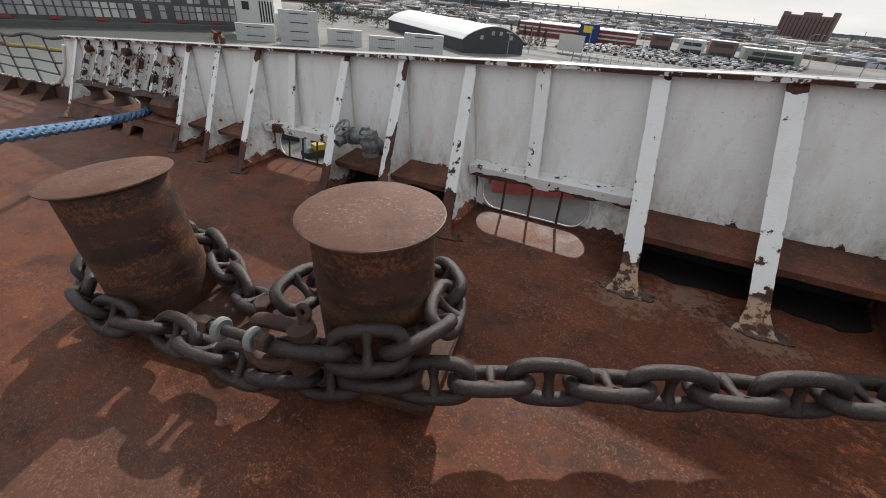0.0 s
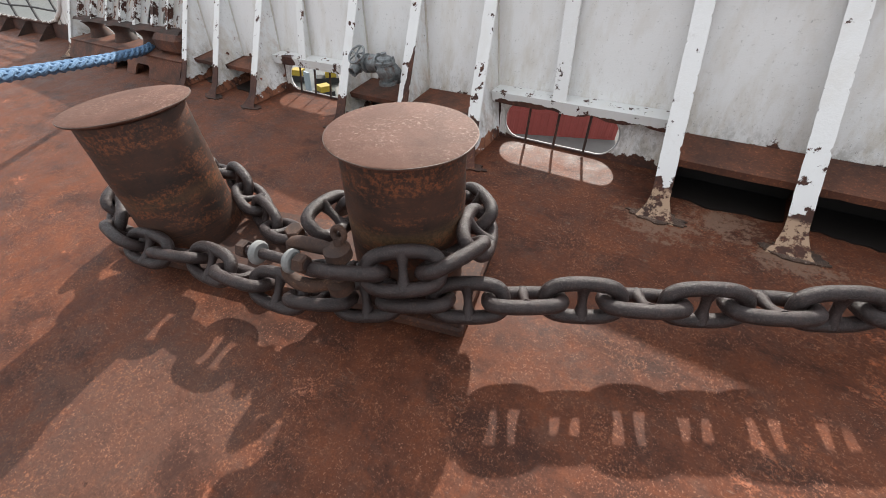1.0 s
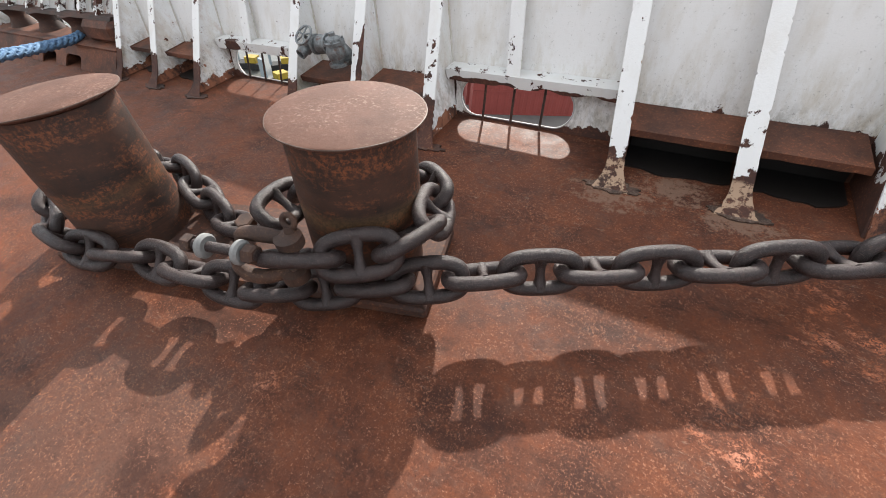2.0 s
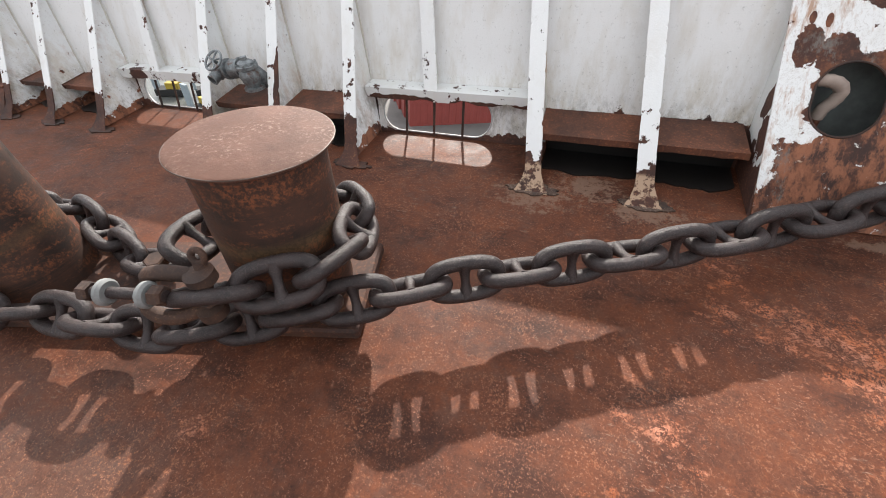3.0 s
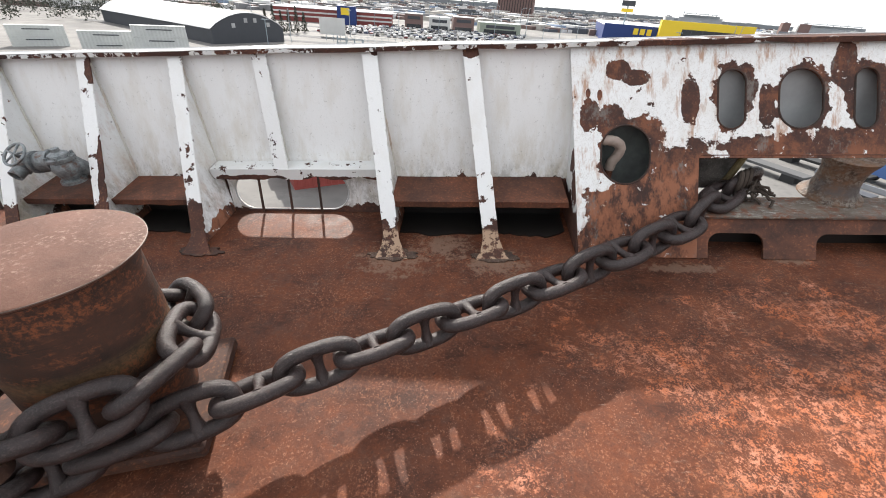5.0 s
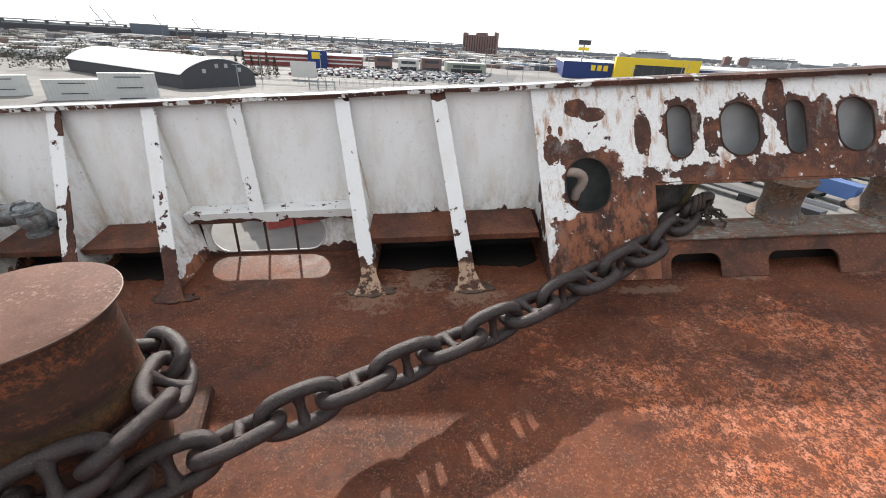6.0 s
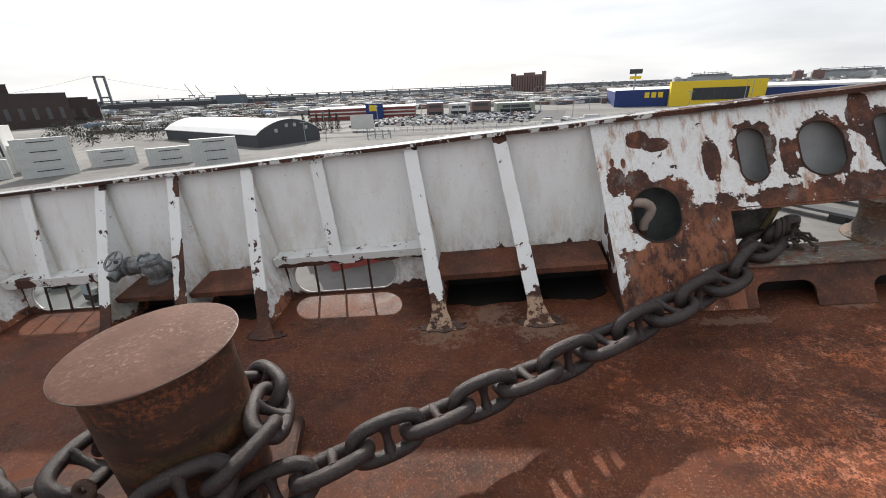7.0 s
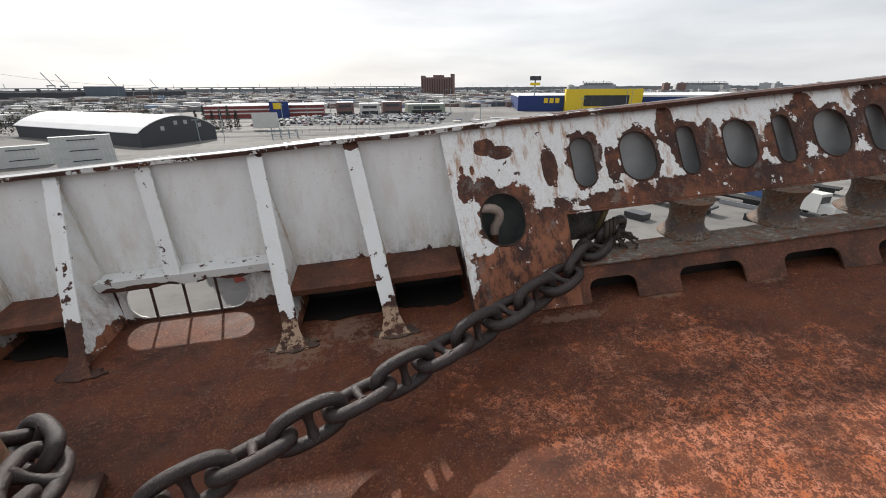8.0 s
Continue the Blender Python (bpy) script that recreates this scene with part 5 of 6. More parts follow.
def blue_store():
    m = Matrix.Translation(Vector((97, 340, GROUND))) @ pose(0, 0, 0, 0, 0, -12)
    ob = thing("blue_store", "large blue and yellow retail store with white roof", "store", m)
    plain_box(ob, "wall", BLUE_B, (0, 0, 0), (330, 130, 10.6))
    plain_box(ob, "roof", ROOF_W, (-0.3, -0.2, 10.62), (330, 130, 11.9))
    plain_box(ob, "front_wall", BLUE_B, (-0.5, -2, 0), (36, -0.25, 11.9))
    ent = plain_box(ob, "entrance", YELLOW_B, (36.1, -8, 0), (94, -0.3, 16.6), "yellow entrance block")
    plain_box(ent, "glazing", GLASS_B, (50, -8.15, 4), (84, -8.02, 12.0))
    for k in range(4):
        plain_box(ent, "mullion", GREY_B, (56 + 7.2 * k, -8.3, 4), (56.3 + 7.2 * k, -8.16, 12.0))
    for k, x in enumerate((20, 24.5, 29)):
        plain_box(ob, "sign_bar", YELLOW_B, (x, -2.3, 6.2), (x + 3.2, -2.02, 10), "plain yellow sign shape")
    p = from_eye(17.9, 360)
    sg = thing("tall_sign", "tall pole sign with two plain panels", "sign", Matrix.Translation(p) @ pose(0, 0, 0, 0, 0, -10))
    plain_box(sg, "pole", STEEL_G, (-0.5, -0.5, 0), (0.5, 0.5, 26))
    plain_box(sg, "panel", GREY_B, (-4.5, -0.8, 23.2), (4.5, -0.5, 26.5))
    plain_box(sg, "panel", YELLOW_B, (-4, -0.8, 19.5), (4, -0.5, 21.6))


def striped_store():
    m = Matrix.Translation(Vector((-128, 292, GROUND))) @ pose(0, 0, 0, 0, 0, 9)
    ob = thing("striped_store", "low red store with white stripes and a blue entrance", "store", m)
    plain_box(ob, "wall", RED_B, (0, 0, 0), (76, 40, 7.6))
    plain_box(ob, "roof", ROOF_W, (-0.3, -0.3, 7.62), (76.3, 40, 8.1))
    for z in (2.6, 5.0):
        plain_box(ob, "stripe", WHITE_B, (0, -0.12, z), (76, -0.01, z + 0.9))
    ent = plain_box(ob, "entrance", BLUE_B, (41, -5, 0), (53, -0.15, 10.6), "blue entrance block")
    plain_box(ent, "sign_plate", YELLOW_B, (43.5, -5.2, 5.6), (49, -5.02, 9.6), "plain yellow sign shape")
    for k, (x, y, w, h, mat) in enumerate(((-44, 302, 12, 9, BRICK), (-28, 304, 14, 8, WHITE_B), (-12, 306, 14, 9, BRICK), (6, 310, 28, 7, PALE_B))):
        sh = thing("shop_unit", "low shop with a flat parapet front", "shop", Matrix.Translation((x, y, GROUND)) @ pose(0, 0, 0, 0, 0, 6), "shops by the car park")
        plain_box(sh, "wall", mat, (0, 0, 0), (w, 18, h))
        plain_box(sh, "roof", ROOF_W, (0.3, 0.3, h + 0.01), (w - 0.3, 17.7, h + 0.3))
        plain_box(sh, "sign_band", GREY_B, (w * 0.15, -0.15, h - 3), (w * 0.85, -0.02, h - 1.2))
        plain_box(sh, "shopfront", GLASS_B, (w * 0.1, -0.15, 0.3), (w * 0.9, -0.02, 3.2))
    fence = thing("notice_board", "blank white site board on posts", "board", Matrix.Translation((-64, 208, GROUND)))
    plain_box(fence, "panel", WHITE_B, (-6, 0, 1), (6, 0.2, 8))


PALE_B = make_plain("pale_green_render", (0.30, 0.34, 0.28), 0.8, 0.0, 0.2, 0.2)


def brick_tower():
    p = from_eye(5.15, 1070)
    ob = thing("brick_hotel", "tall red-brown brick tower block", "building", Matrix.Translation(p) @ pose(0, 0, 0, 0, 0, -14))
    plain_box(ob, "wall", BRICK, (-40, -14, 0), (40, 14, 41))
    plain_box(ob, "parapet", BRICK, (-40, -14.5, 41.02), (-33, 14, 45))
    plain_box(ob, "parapet", BRICK, (33, -14.5, 41.02), (40, 14, 48))
    plain_box(ob, "penthouse", BRICK, (-10, -12, 41.02), (14, 12, 46))
    for k in range(13):
        plain_box(ob, "window_strip", BRICK_D, (-37 + 6 * k, -14.3, 3), (-35 + 6 * k, -14.02, 38))


def brick_mills():
    for az, dist, w, h, lab in ((-52.5, 520, 92, 28, "sooty brick mill with flat roof"), (-48.2, 560, 46, 24, "sooty brick mill block"), (-46.4, 600, 26, 22, "narrow sooty brick mill"), (-54.5, 560, 60, 37, "tall sooty brick mill")):
        ob = thing("brick_mill", lab, "building", Matrix.Translation(from_eye(az, dist)) @ pose(0, 0, 0, 0, 0, -az))
        plain_box(ob, "wall", BRICK_D, (-w / 2, 0, 0), (w / 2, 30, h))
        plain_box(ob, "roof", GREY_B, (-w / 2 - 0.3, -0.4, h + 0.02), (w / 2 + 0.3, 30, h + 1.0))
        for k in range(int(w / 9)):
            plain_box(ob, "window", PANE_D, (-w / 2 + 3 + 9 * k, -0.4, h * 0.25), (-w / 2 + 6 + 9 * k, -0.05, h * 0.6))


PANE_D = make_plain("grimy_window_glass", (0.10, 0.10, 0.105), 0.5, 0.0, 0.4, 0.3)


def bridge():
    ob = thing("suspension_bridge", "suspension bridge with a long viaduct, grey tinted for haze", "bridge", Matrix.Translation((0, 0, GROUND)))
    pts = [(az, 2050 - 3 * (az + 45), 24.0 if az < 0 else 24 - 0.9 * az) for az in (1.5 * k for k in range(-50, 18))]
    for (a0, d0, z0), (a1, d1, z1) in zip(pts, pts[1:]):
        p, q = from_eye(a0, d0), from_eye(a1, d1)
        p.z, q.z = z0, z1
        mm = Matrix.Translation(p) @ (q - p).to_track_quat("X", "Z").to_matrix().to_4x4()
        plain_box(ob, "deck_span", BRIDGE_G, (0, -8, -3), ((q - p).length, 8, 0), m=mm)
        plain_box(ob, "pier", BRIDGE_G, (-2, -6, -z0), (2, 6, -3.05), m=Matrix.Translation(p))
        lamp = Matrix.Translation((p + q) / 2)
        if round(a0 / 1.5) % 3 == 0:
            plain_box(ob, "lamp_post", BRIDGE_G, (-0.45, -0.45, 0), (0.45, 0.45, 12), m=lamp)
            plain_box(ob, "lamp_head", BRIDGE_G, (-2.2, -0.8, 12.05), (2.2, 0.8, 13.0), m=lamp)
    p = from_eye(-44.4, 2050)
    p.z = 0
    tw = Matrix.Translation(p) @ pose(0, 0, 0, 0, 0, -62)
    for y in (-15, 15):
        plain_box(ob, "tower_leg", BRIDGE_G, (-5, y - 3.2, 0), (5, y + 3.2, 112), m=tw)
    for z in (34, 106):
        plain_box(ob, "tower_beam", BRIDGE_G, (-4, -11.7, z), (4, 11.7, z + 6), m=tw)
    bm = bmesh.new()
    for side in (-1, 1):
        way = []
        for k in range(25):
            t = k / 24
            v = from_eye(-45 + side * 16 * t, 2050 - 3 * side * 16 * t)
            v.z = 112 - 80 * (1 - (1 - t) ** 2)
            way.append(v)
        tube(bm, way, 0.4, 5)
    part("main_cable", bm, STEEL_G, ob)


def cars():
    """Parked cars, far below, in rows."""
    bm = bmesh.new()
    rnd = random.Random(4)
    for row in range(15):
        for k in range(34):
            if rnd.random() < 0.22:
                continue
            x, y = -78 + k * 3.0 + rnd.uniform(-0.2, 0.2) + row * 1.2, 232 + row * 6.2 + (3.0 if row % 2 else 0)
            mm = pose(x, y, 0, 0, 0, 8 + 180 * (row % 2))
            box(bm, (-0.9, -2.2, 0.25), (0.9, 2.2, 0.9), 0, mm)
            box(bm, (-0.8, -1.3, 0.91), (0.8, 1.1, 1.45), 0, mm)
    m = Mat("car_paints", 0.3)
    isle = m.nodes.new("ShaderNodeNewGeometry").outputs["Random Per Island"]
    rp = m.nodes.new("ShaderNodeValToRGB")
    rp.color_ramp.interpolation = "CONSTANT"
    for k, (pos, col) in enumerate(((0.0, (0.6, 0.6, 0.6)), (0.38, (0.03, 0.03, 0.035)), (0.66, (0.25, 0.26, 0.28)), (0.86, (0.16, 0.03, 0.03)), (0.90, (0.04, 0.06, 0.13)), (0.95, (0.5, 0.48, 0.42)))):
        e = rp.color_ramp.elements[k] if k < 2 else rp.color_ramp.elements.new(pos)
        e.position, e.color = pos, (*col, 1)
    m.links.new(isle, rp.inputs["Fac"])
    ob = part("parked_cars", bm, m.done(rp.outputs["Color"]), m=pose(0, 0, GROUND), smooth=0)
    tagged(ob, "rows of parked cars in mixed colours on asphalt", "cars", kind="stuff")
    bm = bmesh.new()
    prism(bm, [(-84, 226), (40, 238), (60, 330), (-70, 318)], 0.0, 0.05, 2)
    tagged(part("car_park", bm, ASPHALT, m=pose(0, 0, GROUND + 0.01), smooth=0), "grey asphalt car park", "car park", kind="structure")


def roads():
    for k, (a, b, w) in enumerate((((-175, 196), (120, 214), 9), ((-120, 176), (60, 190), 6), ((-60, 205), (130, 222), 5), ((-40, 150), (150, 175), 7), ((-230, 250), (-60, 262), 8), ((-30, 60), (140, 120), 8), ((-10, 100), (160, 140), 6))):
        p, q = Vector((*a, 0)), Vector((*b, 0))
        side = (q - p).normalized().cross(Vector((0, 0, 1))) * w / 2
        bm = bmesh.new()
        prism(bm, [tuple((p - side)[:2]), tuple((q - side)[:2]), tuple((q + side)[:2]), tuple((p + side)[:2])], 0.0, 0.04, 2)
        tagged(part("road", bm, ASPHALT, m=pose(0, 0, GROUND + 0.012 + 0.004 * k), smooth=0), "grey asphalt service road", "road", kind="structure")
    fence = thing("yard_fence", "long thin grey steel yard fence", "fence", Matrix.Translation((0, 0, GROUND)))
    for k in range(46):
        x = -62 + 3.0 * k
        plain_box(fence, "post", STEEL_G, (x - 0.08, 196 + 0.06 * x, 0), (x + 0.08, 196.16 + 0.06 * x, 2.4))
    for z in (1.2, 2.3):
        bm = bmesh.new()
        tube(bm, [(-62, 196.08 - 3.72, z), (73, 196.08 + 4.38, z)], 0.06, 4)
        part("rail", bm, STEEL_G, fence)


def sprawl():
    """Low sheds, roofs and far blocks out to the horizon."""
    rnd = random.Random(11)
    bm = bmesh.new()
    for k in range(4200):
        az, dist = rnd.uniform(-62, 68), 200 * math.exp(rnd.uniform(0.0, 2.5))
        if dist < 420 and -30 < az < 48 or dist < 300 and az > -30 or az < -46 and dist < 650 or dist < 340:
            continue
        p = from_eye(az, dist)
        grow = min(1.0, dist / 900)
        w, d, h = rnd.uniform(2, 6) + 16 * grow * rnd.random() ** 2, rnd.uniform(2, 6) + 11 * grow * rnd.random() ** 2, rnd.uniform(1.6, 4) + 4.5 * grow * rnd.random() ** 2
        box(bm, (-w, -d, 0), (w, d, h), 0, pose(p.x, p.y, 0, 0, 0, rnd.choice((6, 37, -12, 20)) + rnd.uniform(-4, 4)))
    m = Mat("sprawl_walls", 0.8)
    isle = m.nodes.new("ShaderNodeNewGeometry").outputs["Random Per Island"]
    rp = m.nodes.new("ShaderNodeValToRGB")
    rp.color_ramp.interpolation = "CONSTANT"
    for k, (pos, col) in enumerate(((0.0, (0.62, 0.62, 0.62)), (0.30, (0.20, 0.20, 0.21)), (0.52, (0.40, 0.38, 0.35)), (0.70, (0.16, 0.11, 0.10)), (0.85, (0.09, 0.10, 0.12)), (0.96, (0.2, 0.26, 0.36)))):
        e = rp.color_ramp.elements[k] if k < 2 else rp.color_ramp.elements.new(pos)
        e.position, e.color = pos, (*col, 1)
    m.links.new(isle, rp.inputs["Fac"])
    tagged(part("low_sheds", bm, m.done(rp.outputs["Color"]), m=pose(0, 0, GROUND), smooth=0), "spread of low pale industrial sheds", "buildings", kind="stuff")
    # far land and stadium shapes on the skyline, haze put into their pale colours
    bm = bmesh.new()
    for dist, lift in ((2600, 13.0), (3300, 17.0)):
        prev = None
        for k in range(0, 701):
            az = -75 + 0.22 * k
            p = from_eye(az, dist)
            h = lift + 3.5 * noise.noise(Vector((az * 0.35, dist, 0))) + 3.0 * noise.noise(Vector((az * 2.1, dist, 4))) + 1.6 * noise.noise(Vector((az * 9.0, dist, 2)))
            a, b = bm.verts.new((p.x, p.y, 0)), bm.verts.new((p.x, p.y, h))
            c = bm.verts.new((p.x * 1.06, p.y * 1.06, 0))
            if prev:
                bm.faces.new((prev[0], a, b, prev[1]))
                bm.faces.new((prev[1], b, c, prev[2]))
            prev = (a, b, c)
    tagged(part("far_land", bm, HAZE_LAND, m=pose(0, 0, GROUND)), "low land on the horizon, coloured pale as through haze", "land", kind="structure")
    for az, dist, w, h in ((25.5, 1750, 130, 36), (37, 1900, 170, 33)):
        ob = thing("far_stadium", "grey stadium with stepped stands on the skyline, paled for haze", "stadium", Matrix.Translation(from_eye(az, dist)) @ pose(0, 0, 0, 0, 0, -az))
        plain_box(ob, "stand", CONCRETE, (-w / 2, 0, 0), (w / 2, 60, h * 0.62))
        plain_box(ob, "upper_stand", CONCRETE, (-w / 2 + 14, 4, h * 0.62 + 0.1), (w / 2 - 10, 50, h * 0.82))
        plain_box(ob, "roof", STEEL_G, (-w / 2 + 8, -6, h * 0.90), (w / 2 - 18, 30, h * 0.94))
        for k in range(9):
            x = -w / 2 + 12 + (w - 34) * k / 8
            plain_box(ob, "mast", STEEL_G, (x - 0.8, -2, h * 0.6), (x + 0.8, 0, h * (0.90 if k % 3 else 1.06)))
    rnd = random.Random(21)
    for k in range(16):
        az, dist = rnd.uniform(20, 56), rnd.uniform(1400, 2300)
        ob = thing("far_block", "pale flat-roofed block far off on the skyline", "building", Matrix.Translation(from_eye(az, dist)) @ pose(0, 0, 0, 0, 0, -az + rnd.uniform(-30, 30)), "skyline blocks")
        w, h = rnd.uniform(14, 50), rnd.uniform(14, 27)
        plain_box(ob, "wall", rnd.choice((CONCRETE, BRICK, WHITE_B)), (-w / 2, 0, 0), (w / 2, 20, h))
        plain_box(ob, "plant_room", GREY_P, (-w / 5, 4, h + 0.05), (w / 9, 12, h + rnd.uniform(2, 5)))


# concrete lightened so its colour carries the skyline haze
CONCRETE = make_plain("haze_paled_concrete", (0.34, 0.36, 0.38), 0.85, 0.0, 0.25, 0.05)


def trees():
    rnd = random.Random(8)
    verts, faces = [], []
    for k in range(900):
        cl = rnd.random()
        if cl < 0.5:
            az, dist = rnd.uniform(-50, -28), rnd.uniform(240, 800)
        else:
            az, dist = rnd.uniform(-25, 60), rnd.uniform(430, 1700)
        p = from_eye(az, dist)
        r = rnd.uniform(2.2, 5.5)
        for j in range(70):
            d = Vector((rnd.gauss(0, 1), rnd.gauss(0, 1), rnd.gauss(0, 0.8))).normalized() * r * rnd.uniform(0.4, 1.0)
            c = Vector((p.x, p.y, r * 1.05)) + d
            s1 = rnd.uniform(0.35, 0.8)
            n = len(verts)
            for _ in range(3):
                verts.append(c + Vector((rnd.uniform(-s1, s1), rnd.uniform(-s1, s1), rnd.uniform(-s1, s1))))
            faces.append((n, n + 1, n + 2))
    me = bpy.data.meshes.new("far_trees")
    me.from_pydata(verts, [], faces)
    tagged(part("far_trees", me, FOLIAGE, m=pose(0, 0, GROUND)), "clumps of bare dark trees in the distance", "trees", kind="stuff")


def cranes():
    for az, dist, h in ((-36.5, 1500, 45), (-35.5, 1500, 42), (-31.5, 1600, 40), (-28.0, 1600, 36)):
        ob = thing("harbour_crane", "harbour crane tinted blue-grey for haze", "crane", Matrix.Translation(from_eye(az, dist)) @ pose(0, 0, 0, 0, 0, -az))
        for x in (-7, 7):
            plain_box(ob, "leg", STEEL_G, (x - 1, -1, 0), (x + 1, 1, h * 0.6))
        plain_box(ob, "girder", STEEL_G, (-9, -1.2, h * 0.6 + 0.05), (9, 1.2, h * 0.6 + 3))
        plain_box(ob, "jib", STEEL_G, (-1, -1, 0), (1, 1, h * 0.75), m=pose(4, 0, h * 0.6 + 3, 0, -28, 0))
    ob = thing("port_warehouse", "long dark port warehouse with a haze-tinted silo block", "warehouse", Matrix.Translation(from_eye(-36, 1200)) @ pose(0, 0, 0, 0, 0, 36))
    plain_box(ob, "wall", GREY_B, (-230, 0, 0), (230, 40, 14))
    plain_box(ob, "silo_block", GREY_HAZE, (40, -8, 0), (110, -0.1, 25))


# silo cladding tinted blue-grey to carry distance haze
GREY_HAZE = make_plain("haze_tinted_cladding", (0.11, 0.13, 0.16), 0.8, 0.0, 0.2, 0.05)


def conifers():
    """A short row of dark conifers behind the arched hall."""
    rnd = random.Random(17)
    for k in range(6):
        h = rnd.uniform(8.5, 11.5)
        ob = thing("conifer", "dark green narrow conifer beside the storage hall", "tree", Matrix.Translation(from_eye(-24.6 + 0.85 * k, 215 + 4 * k)), "row of conifers")
        bm = bmesh.new()
        tube(bm, [(0, 0, 0), (0.05, 0, h * 0.5), (0, 0, h * 0.96)], [0.22, 0.14, 0.03], 7)
        part("trunk", bm, TRUNK, ob)
        verts, faces = [], []
        for j in range(520):
            t = rnd.random() ** 1.3
            a, r = rnd.uniform(0, 6.283), (1 - t) * 1.75 * rnd.uniform(0.45, 1.1) + 0.1
            c = Vector((r * math.cos(a), r * math.sin(a), h * (0.08 + 0.92 * t)))
            n = len(verts)
            for _ in range(3):
                verts.append(c + Vector((rnd.uniform(-0.42, 0.42), rnd.uniform(-0.42, 0.42), rnd.uniform(-0.5, 0.3))))
            faces.append((n, n + 1, n + 2))
        me = bpy.data.meshes.new("crown")
        me.from_pydata(verts, [], faces)
        part("crown", me, FOLIAGE, ob)


TRUNK = make_plain("bark", (0.07, 0.05, 0.04), 0.9)


def yard_frame():
    """Steel pipe frame and rails on the yard below the bulwark."""
    ob = thing("steel_gantry", "grey steel pipe gantry standing on the yard", "gantry", Matrix.Translation(from_eye(-16.5, 176)) @ pose(0, 0, 0, 0, 0, 20))
    for x in (0, 3.2, 6.4, 9.6):
        for y in (0, 3):
            plain_box(ob, "post", STEEL_G, (x - 0.12, y - 0.12, 0), (x + 0.12, y + 0.12, 4.2 - 0.12 * x))
    for y in (0, 3):
        for z in (1.6, 2.9):
            bm = bmesh.new()
            tube(bm, [(-0.4, y, z), (10, y, z)], 0.09, 5)
            part("rail", bm, STEEL_G, ob)
    rnd = random.Random(31)
    first = None
    for k in range(22):
        m = Matrix.Translation(from_eye(rnd.uniform(-46, 30), rnd.uniform(300, 700))) @ pose(0, 0, 0, 0, 0, rnd.uniform(0, 180))
        if first is None:
            first = thing("light_mast", "tall grey light mast over the yards", "lamp post", m, "yard masts")
            bm = bmesh.new()
            tube(bm, [(0, 0, 0), (0, 0, 16)], [0.28, 0.14], 6)
            part("pole", bm, STEEL_G, first)
            bm = bmesh.new()
            tube(bm, [(0, 0, 15.9), (1.0, 0, 16.8), (3.0, 0, 17.0)], 0.13, 5)
            part("arm", bm, STEEL_G, first)
            plain_box(first, "lamp_head", GREY_P, (2.6, -0.3, 16.75), (4.0, 0.3, 17.05))
        else:
            copy_thing(first, m)


def street_lamps():
    first = None
    rnd = random.Random(5)
    spots = [(-22, 190), (-15, 225), (-9, 240), (-4, 260), (3, 280), (9, 300), (13, 330), (-26, 260), (-1, 330), (6, 360), (24, 300), (-12, 300), (-30, 330), (11, 250)]
    for az, dist in spots:
        m = Matrix.Translation(from_eye(az, dist)) @ pose(0, 0, 0, 0, 0, rnd.uniform(0, 180))
        if first is None:
            first = thing("street_lamp", "tall thin grey street lamp by the car park", "street lamp", m, "car park lamps")
            plain_box(first, "pole", STEEL_G, (-0.12, -0.12, 0), (0.12, 0.12, 11))
            plain_box(first, "arm", STEEL_G, (-1.8, -0.15, 11), (1.8, 0.15, 11.3))
        else:
            copy_thing(first, m)


def truck():
    p = Vector((62.6, 54.2, GROUND))
    ob = thing("semi_truck", "white road tractor with a blue trailer", "truck", Matrix.Translation(p) @ pose(0, 0, 0, 0, 0, 14))
    cab = plain_box(ob, "cab", WHITE_B, (-1.25, -2.2, 0.9), (1.25, 0.3, 3.6))
    plain_box(ob, "bonnet", WHITE_B, (-1.05, -4.2, 0.8), (1.05, -2.22, 2.1))
    plain_box(cab, "windscreen", GLASS_B, (-1.05, -2.26, 2.2), (1.05, -2.21, 3.2))
    plain_box(ob, "trailer", BLUE_T, (-1.3, 0.9, 1.2), (1.3, 8.5, 3.3))
    bm = bmesh.new()
    lathe(bm, [(0.3, -0.16), (0.5, -0.15), (0.5, 0.15), (0.3, 0.16)], 14)
    wheel = mesh_of("wheel", bm)
    for x in (-1.1, 1.1):
        for y in (-3.3, 0.4, 1.7, 6.2, 7.4):
            part("wheel", wheel, TYRE, ob, m=pose(x, y, 0.5, 0, 90, 0))


BLUE_T = make_plain("blue_trailer_paint", (0.05, 0.11, 0.28), 0.5, 0.0, 0.3, 0.5)
TYRE = make_plain("tyre_rubber", (0.02, 0.02, 0.02), 0.8)


LIFT_Y = make_plain("worn_yellow_paint", (0.42, 0.30, 0.03), 0.6, 0.0, 0.6, 1.5)


def floating_boom():
    ob = thing("floating_boom", "yellow floating boom with a red end on the dock water", "boom", pose(0, 0, GROUND + 0.25))
    for name, mat, x0, x1 in (("float", LIFT_Y, -143.0, -112.0), ("end_float", RED_BOX, -160.0, -143.3)):
        bm = bmesh.new()
        tube(bm, [(x, 31.6 + (x + 146) * 0.44 + 0.6 * math.sin(x * 0.5), 0) for x in (x0 + (x1 - x0) * k / 14 for k in range(15))], 0.42, 8)
        part(name, bm, mat, ob)


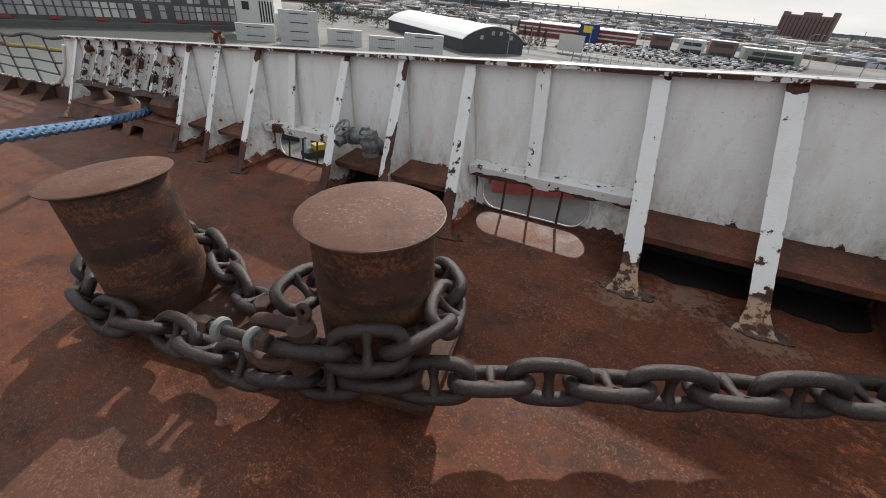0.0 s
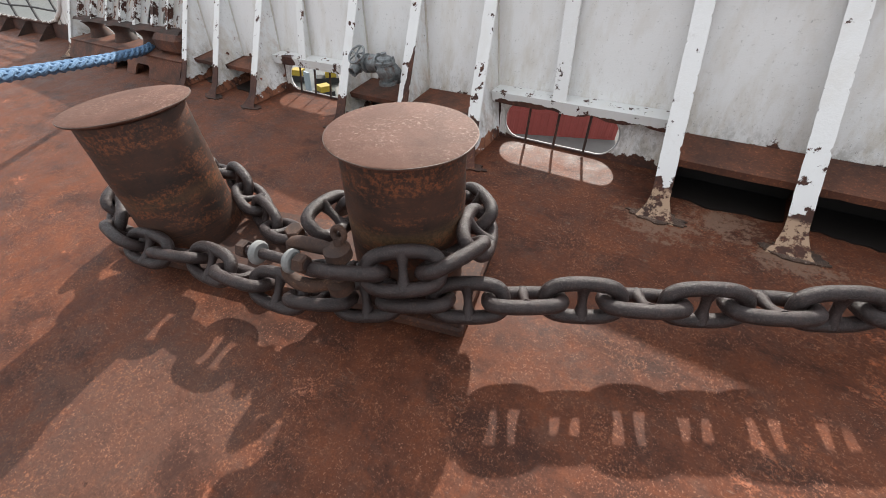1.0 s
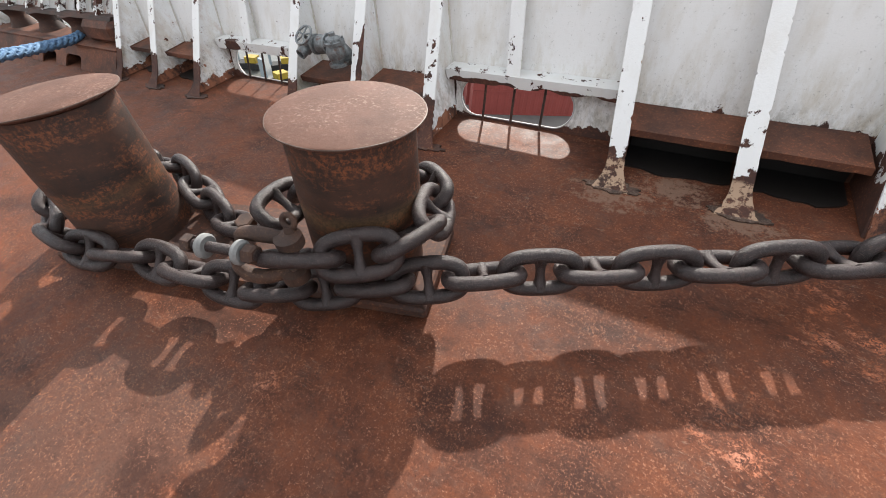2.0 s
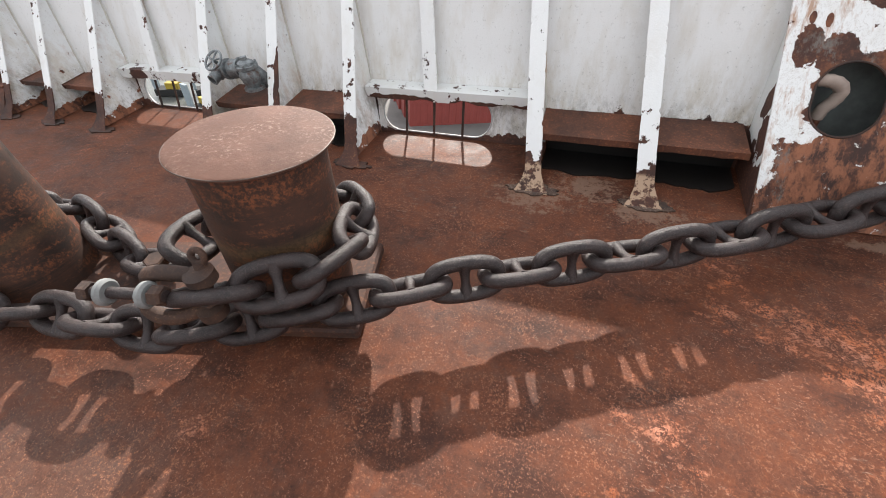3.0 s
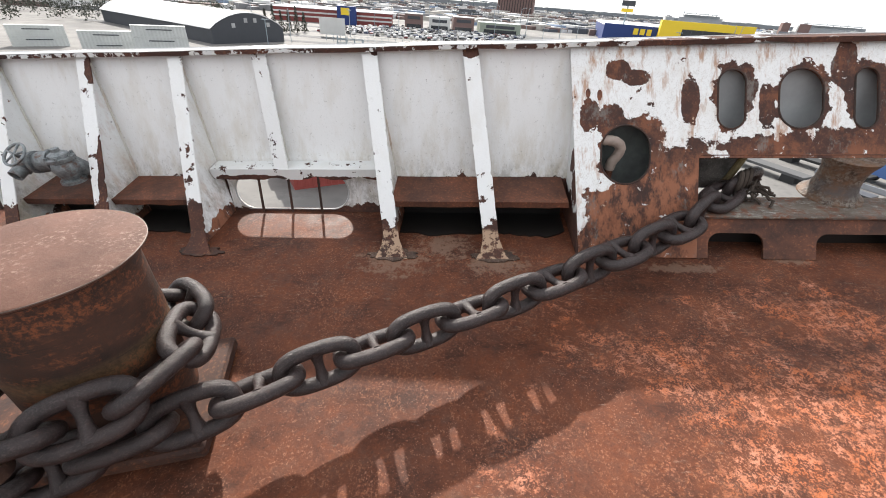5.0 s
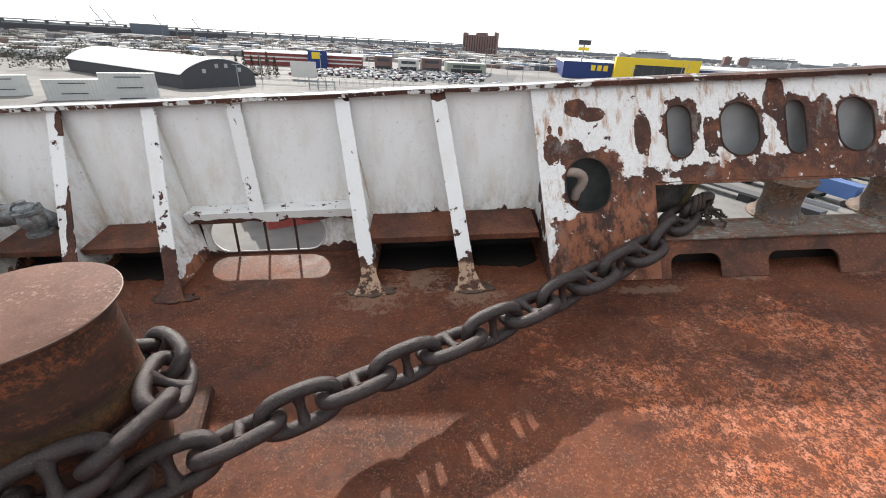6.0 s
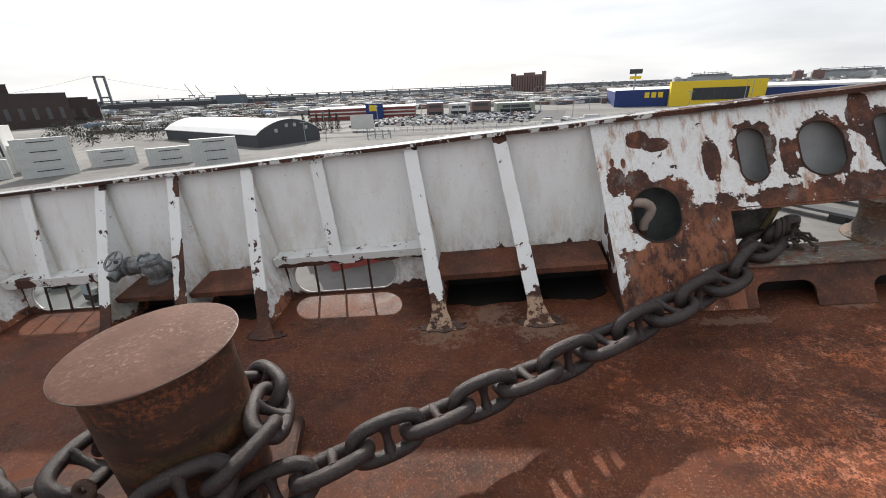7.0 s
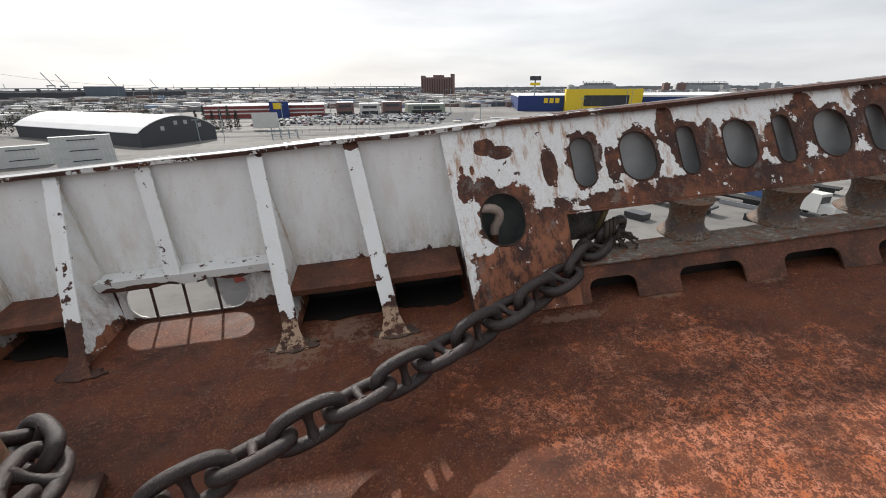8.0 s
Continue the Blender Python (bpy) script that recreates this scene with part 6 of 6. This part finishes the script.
def yard_scatter():
    """Vans, trailers, crates and low sheds strewn over the yards behind the quay."""
    bm = bmesh.new()
    rnd = random.Random(11)
    for k in range(190):
        x, y = rnd.uniform(25, 170), rnd.uniform(150, 228)
        w, d, h = rnd.choice(((1.9, 4.4, 1.5), (1.9, 4.4, 1.5), (2.3, 6, 2.4), (2.5, 12, 3.2), (4, 7, 3.0), (1.2, 1.2, 1.0)))
        mm = pose(x, y, 0, 0, 0, 8 + rnd.choice((0, 0, 90)) + rnd.uniform(-4, 4))
        box(bm, (-w / 2, -d / 2, 0.3), (w / 2, d / 2, h * 0.62), 0, mm)
        box(bm, (-w / 2 + 0.1, -d * 0.3, h * 0.63), (w / 2 - 0.1, d * 0.35, h), 0, mm)
    for k in range(60):
        x, y = rnd.uniform(20, 120), rnd.uniform(48, 105)
        w, d = rnd.choice(((0.3, 9), (0.5, 5), (1.2, 1.2), (2.2, 3.0)))
        box(bm, (-w / 2, -d / 2, 0.05), (w / 2, d / 2, rnd.uniform(0.3, 1.2)), 0, pose(x, y, 0, 0, 0, rnd.choice((-62, 28, 10))))
    ob = part("yard_scatter", bm, bpy.data.materials["car_paints"], m=pose(0, 0, GROUND), smooth=0)
    tagged(ob, "scattered vans, trailers and crates on the yard", "vehicles", kind="stuff")


def quay_clutter():
    """Flat trailers, pallets and yellow lift machines on the quay, seen through the openings."""
    rnd = random.Random(3)
    for k in range(4):
        x, y = 46 + 10.5 * k + rnd.uniform(-1.5, 1.5), 60 + 2.4 * k + rnd.uniform(-2, 2)
        ob = thing("flat_trailer", "long flat trailer parked on the quay", "trailer", Matrix.Translation((x, y, GROUND)) @ pose(0, 0, 0, 0, 0, -62), "quay trailers")
        plain_box(ob, "bed", (ASPHALT, TYRE, ASPHALT, TYRE)[k], (-6, -1.25, 1.0), (6, 1.25, 1.35))
        for wx in (-4.6, 4.2):
            plain_box(ob, "bogie", TYRE, (wx - 0.9, -1.2, 0.0), (wx + 0.9, 1.2, 0.98))
    for k in range(6):
        x, y = -50 + 3.6 * k, 33 + 2.2 * (k % 3)
        ob = thing("lift_machine", "small yellow lift machine parked on the quay", "machine", Matrix.Translation((x, y, GROUND)) @ pose(0, 0, 0, 0, 0, 25 * k), "quay machines")
        plain_box(ob, "chassis", TYRE, (-1.5, -0.8, 0.2), (1.5, 0.8, 0.9))
        plain_box(ob, "body", LIFT_Y, (-0.2, -0.6, 0.92), (1.2, 0.6, 1.6))
        plain_box(ob, "mast", STEEL_G, (-1.6, -0.5, 0.92), (-1.3, 0.5, 3.4))


ground()
water()
round_hall()
container_stacks()
pier_warehouse()
white_tower()
blue_store()
striped_store()
brick_tower()
brick_mills()
bridge()
cars()
roads()
sprawl()
trees()
cranes()
street_lamps()
truck()
quay_clutter()
floating_boom()
yard_scatter()
conifers()
yard_frame()
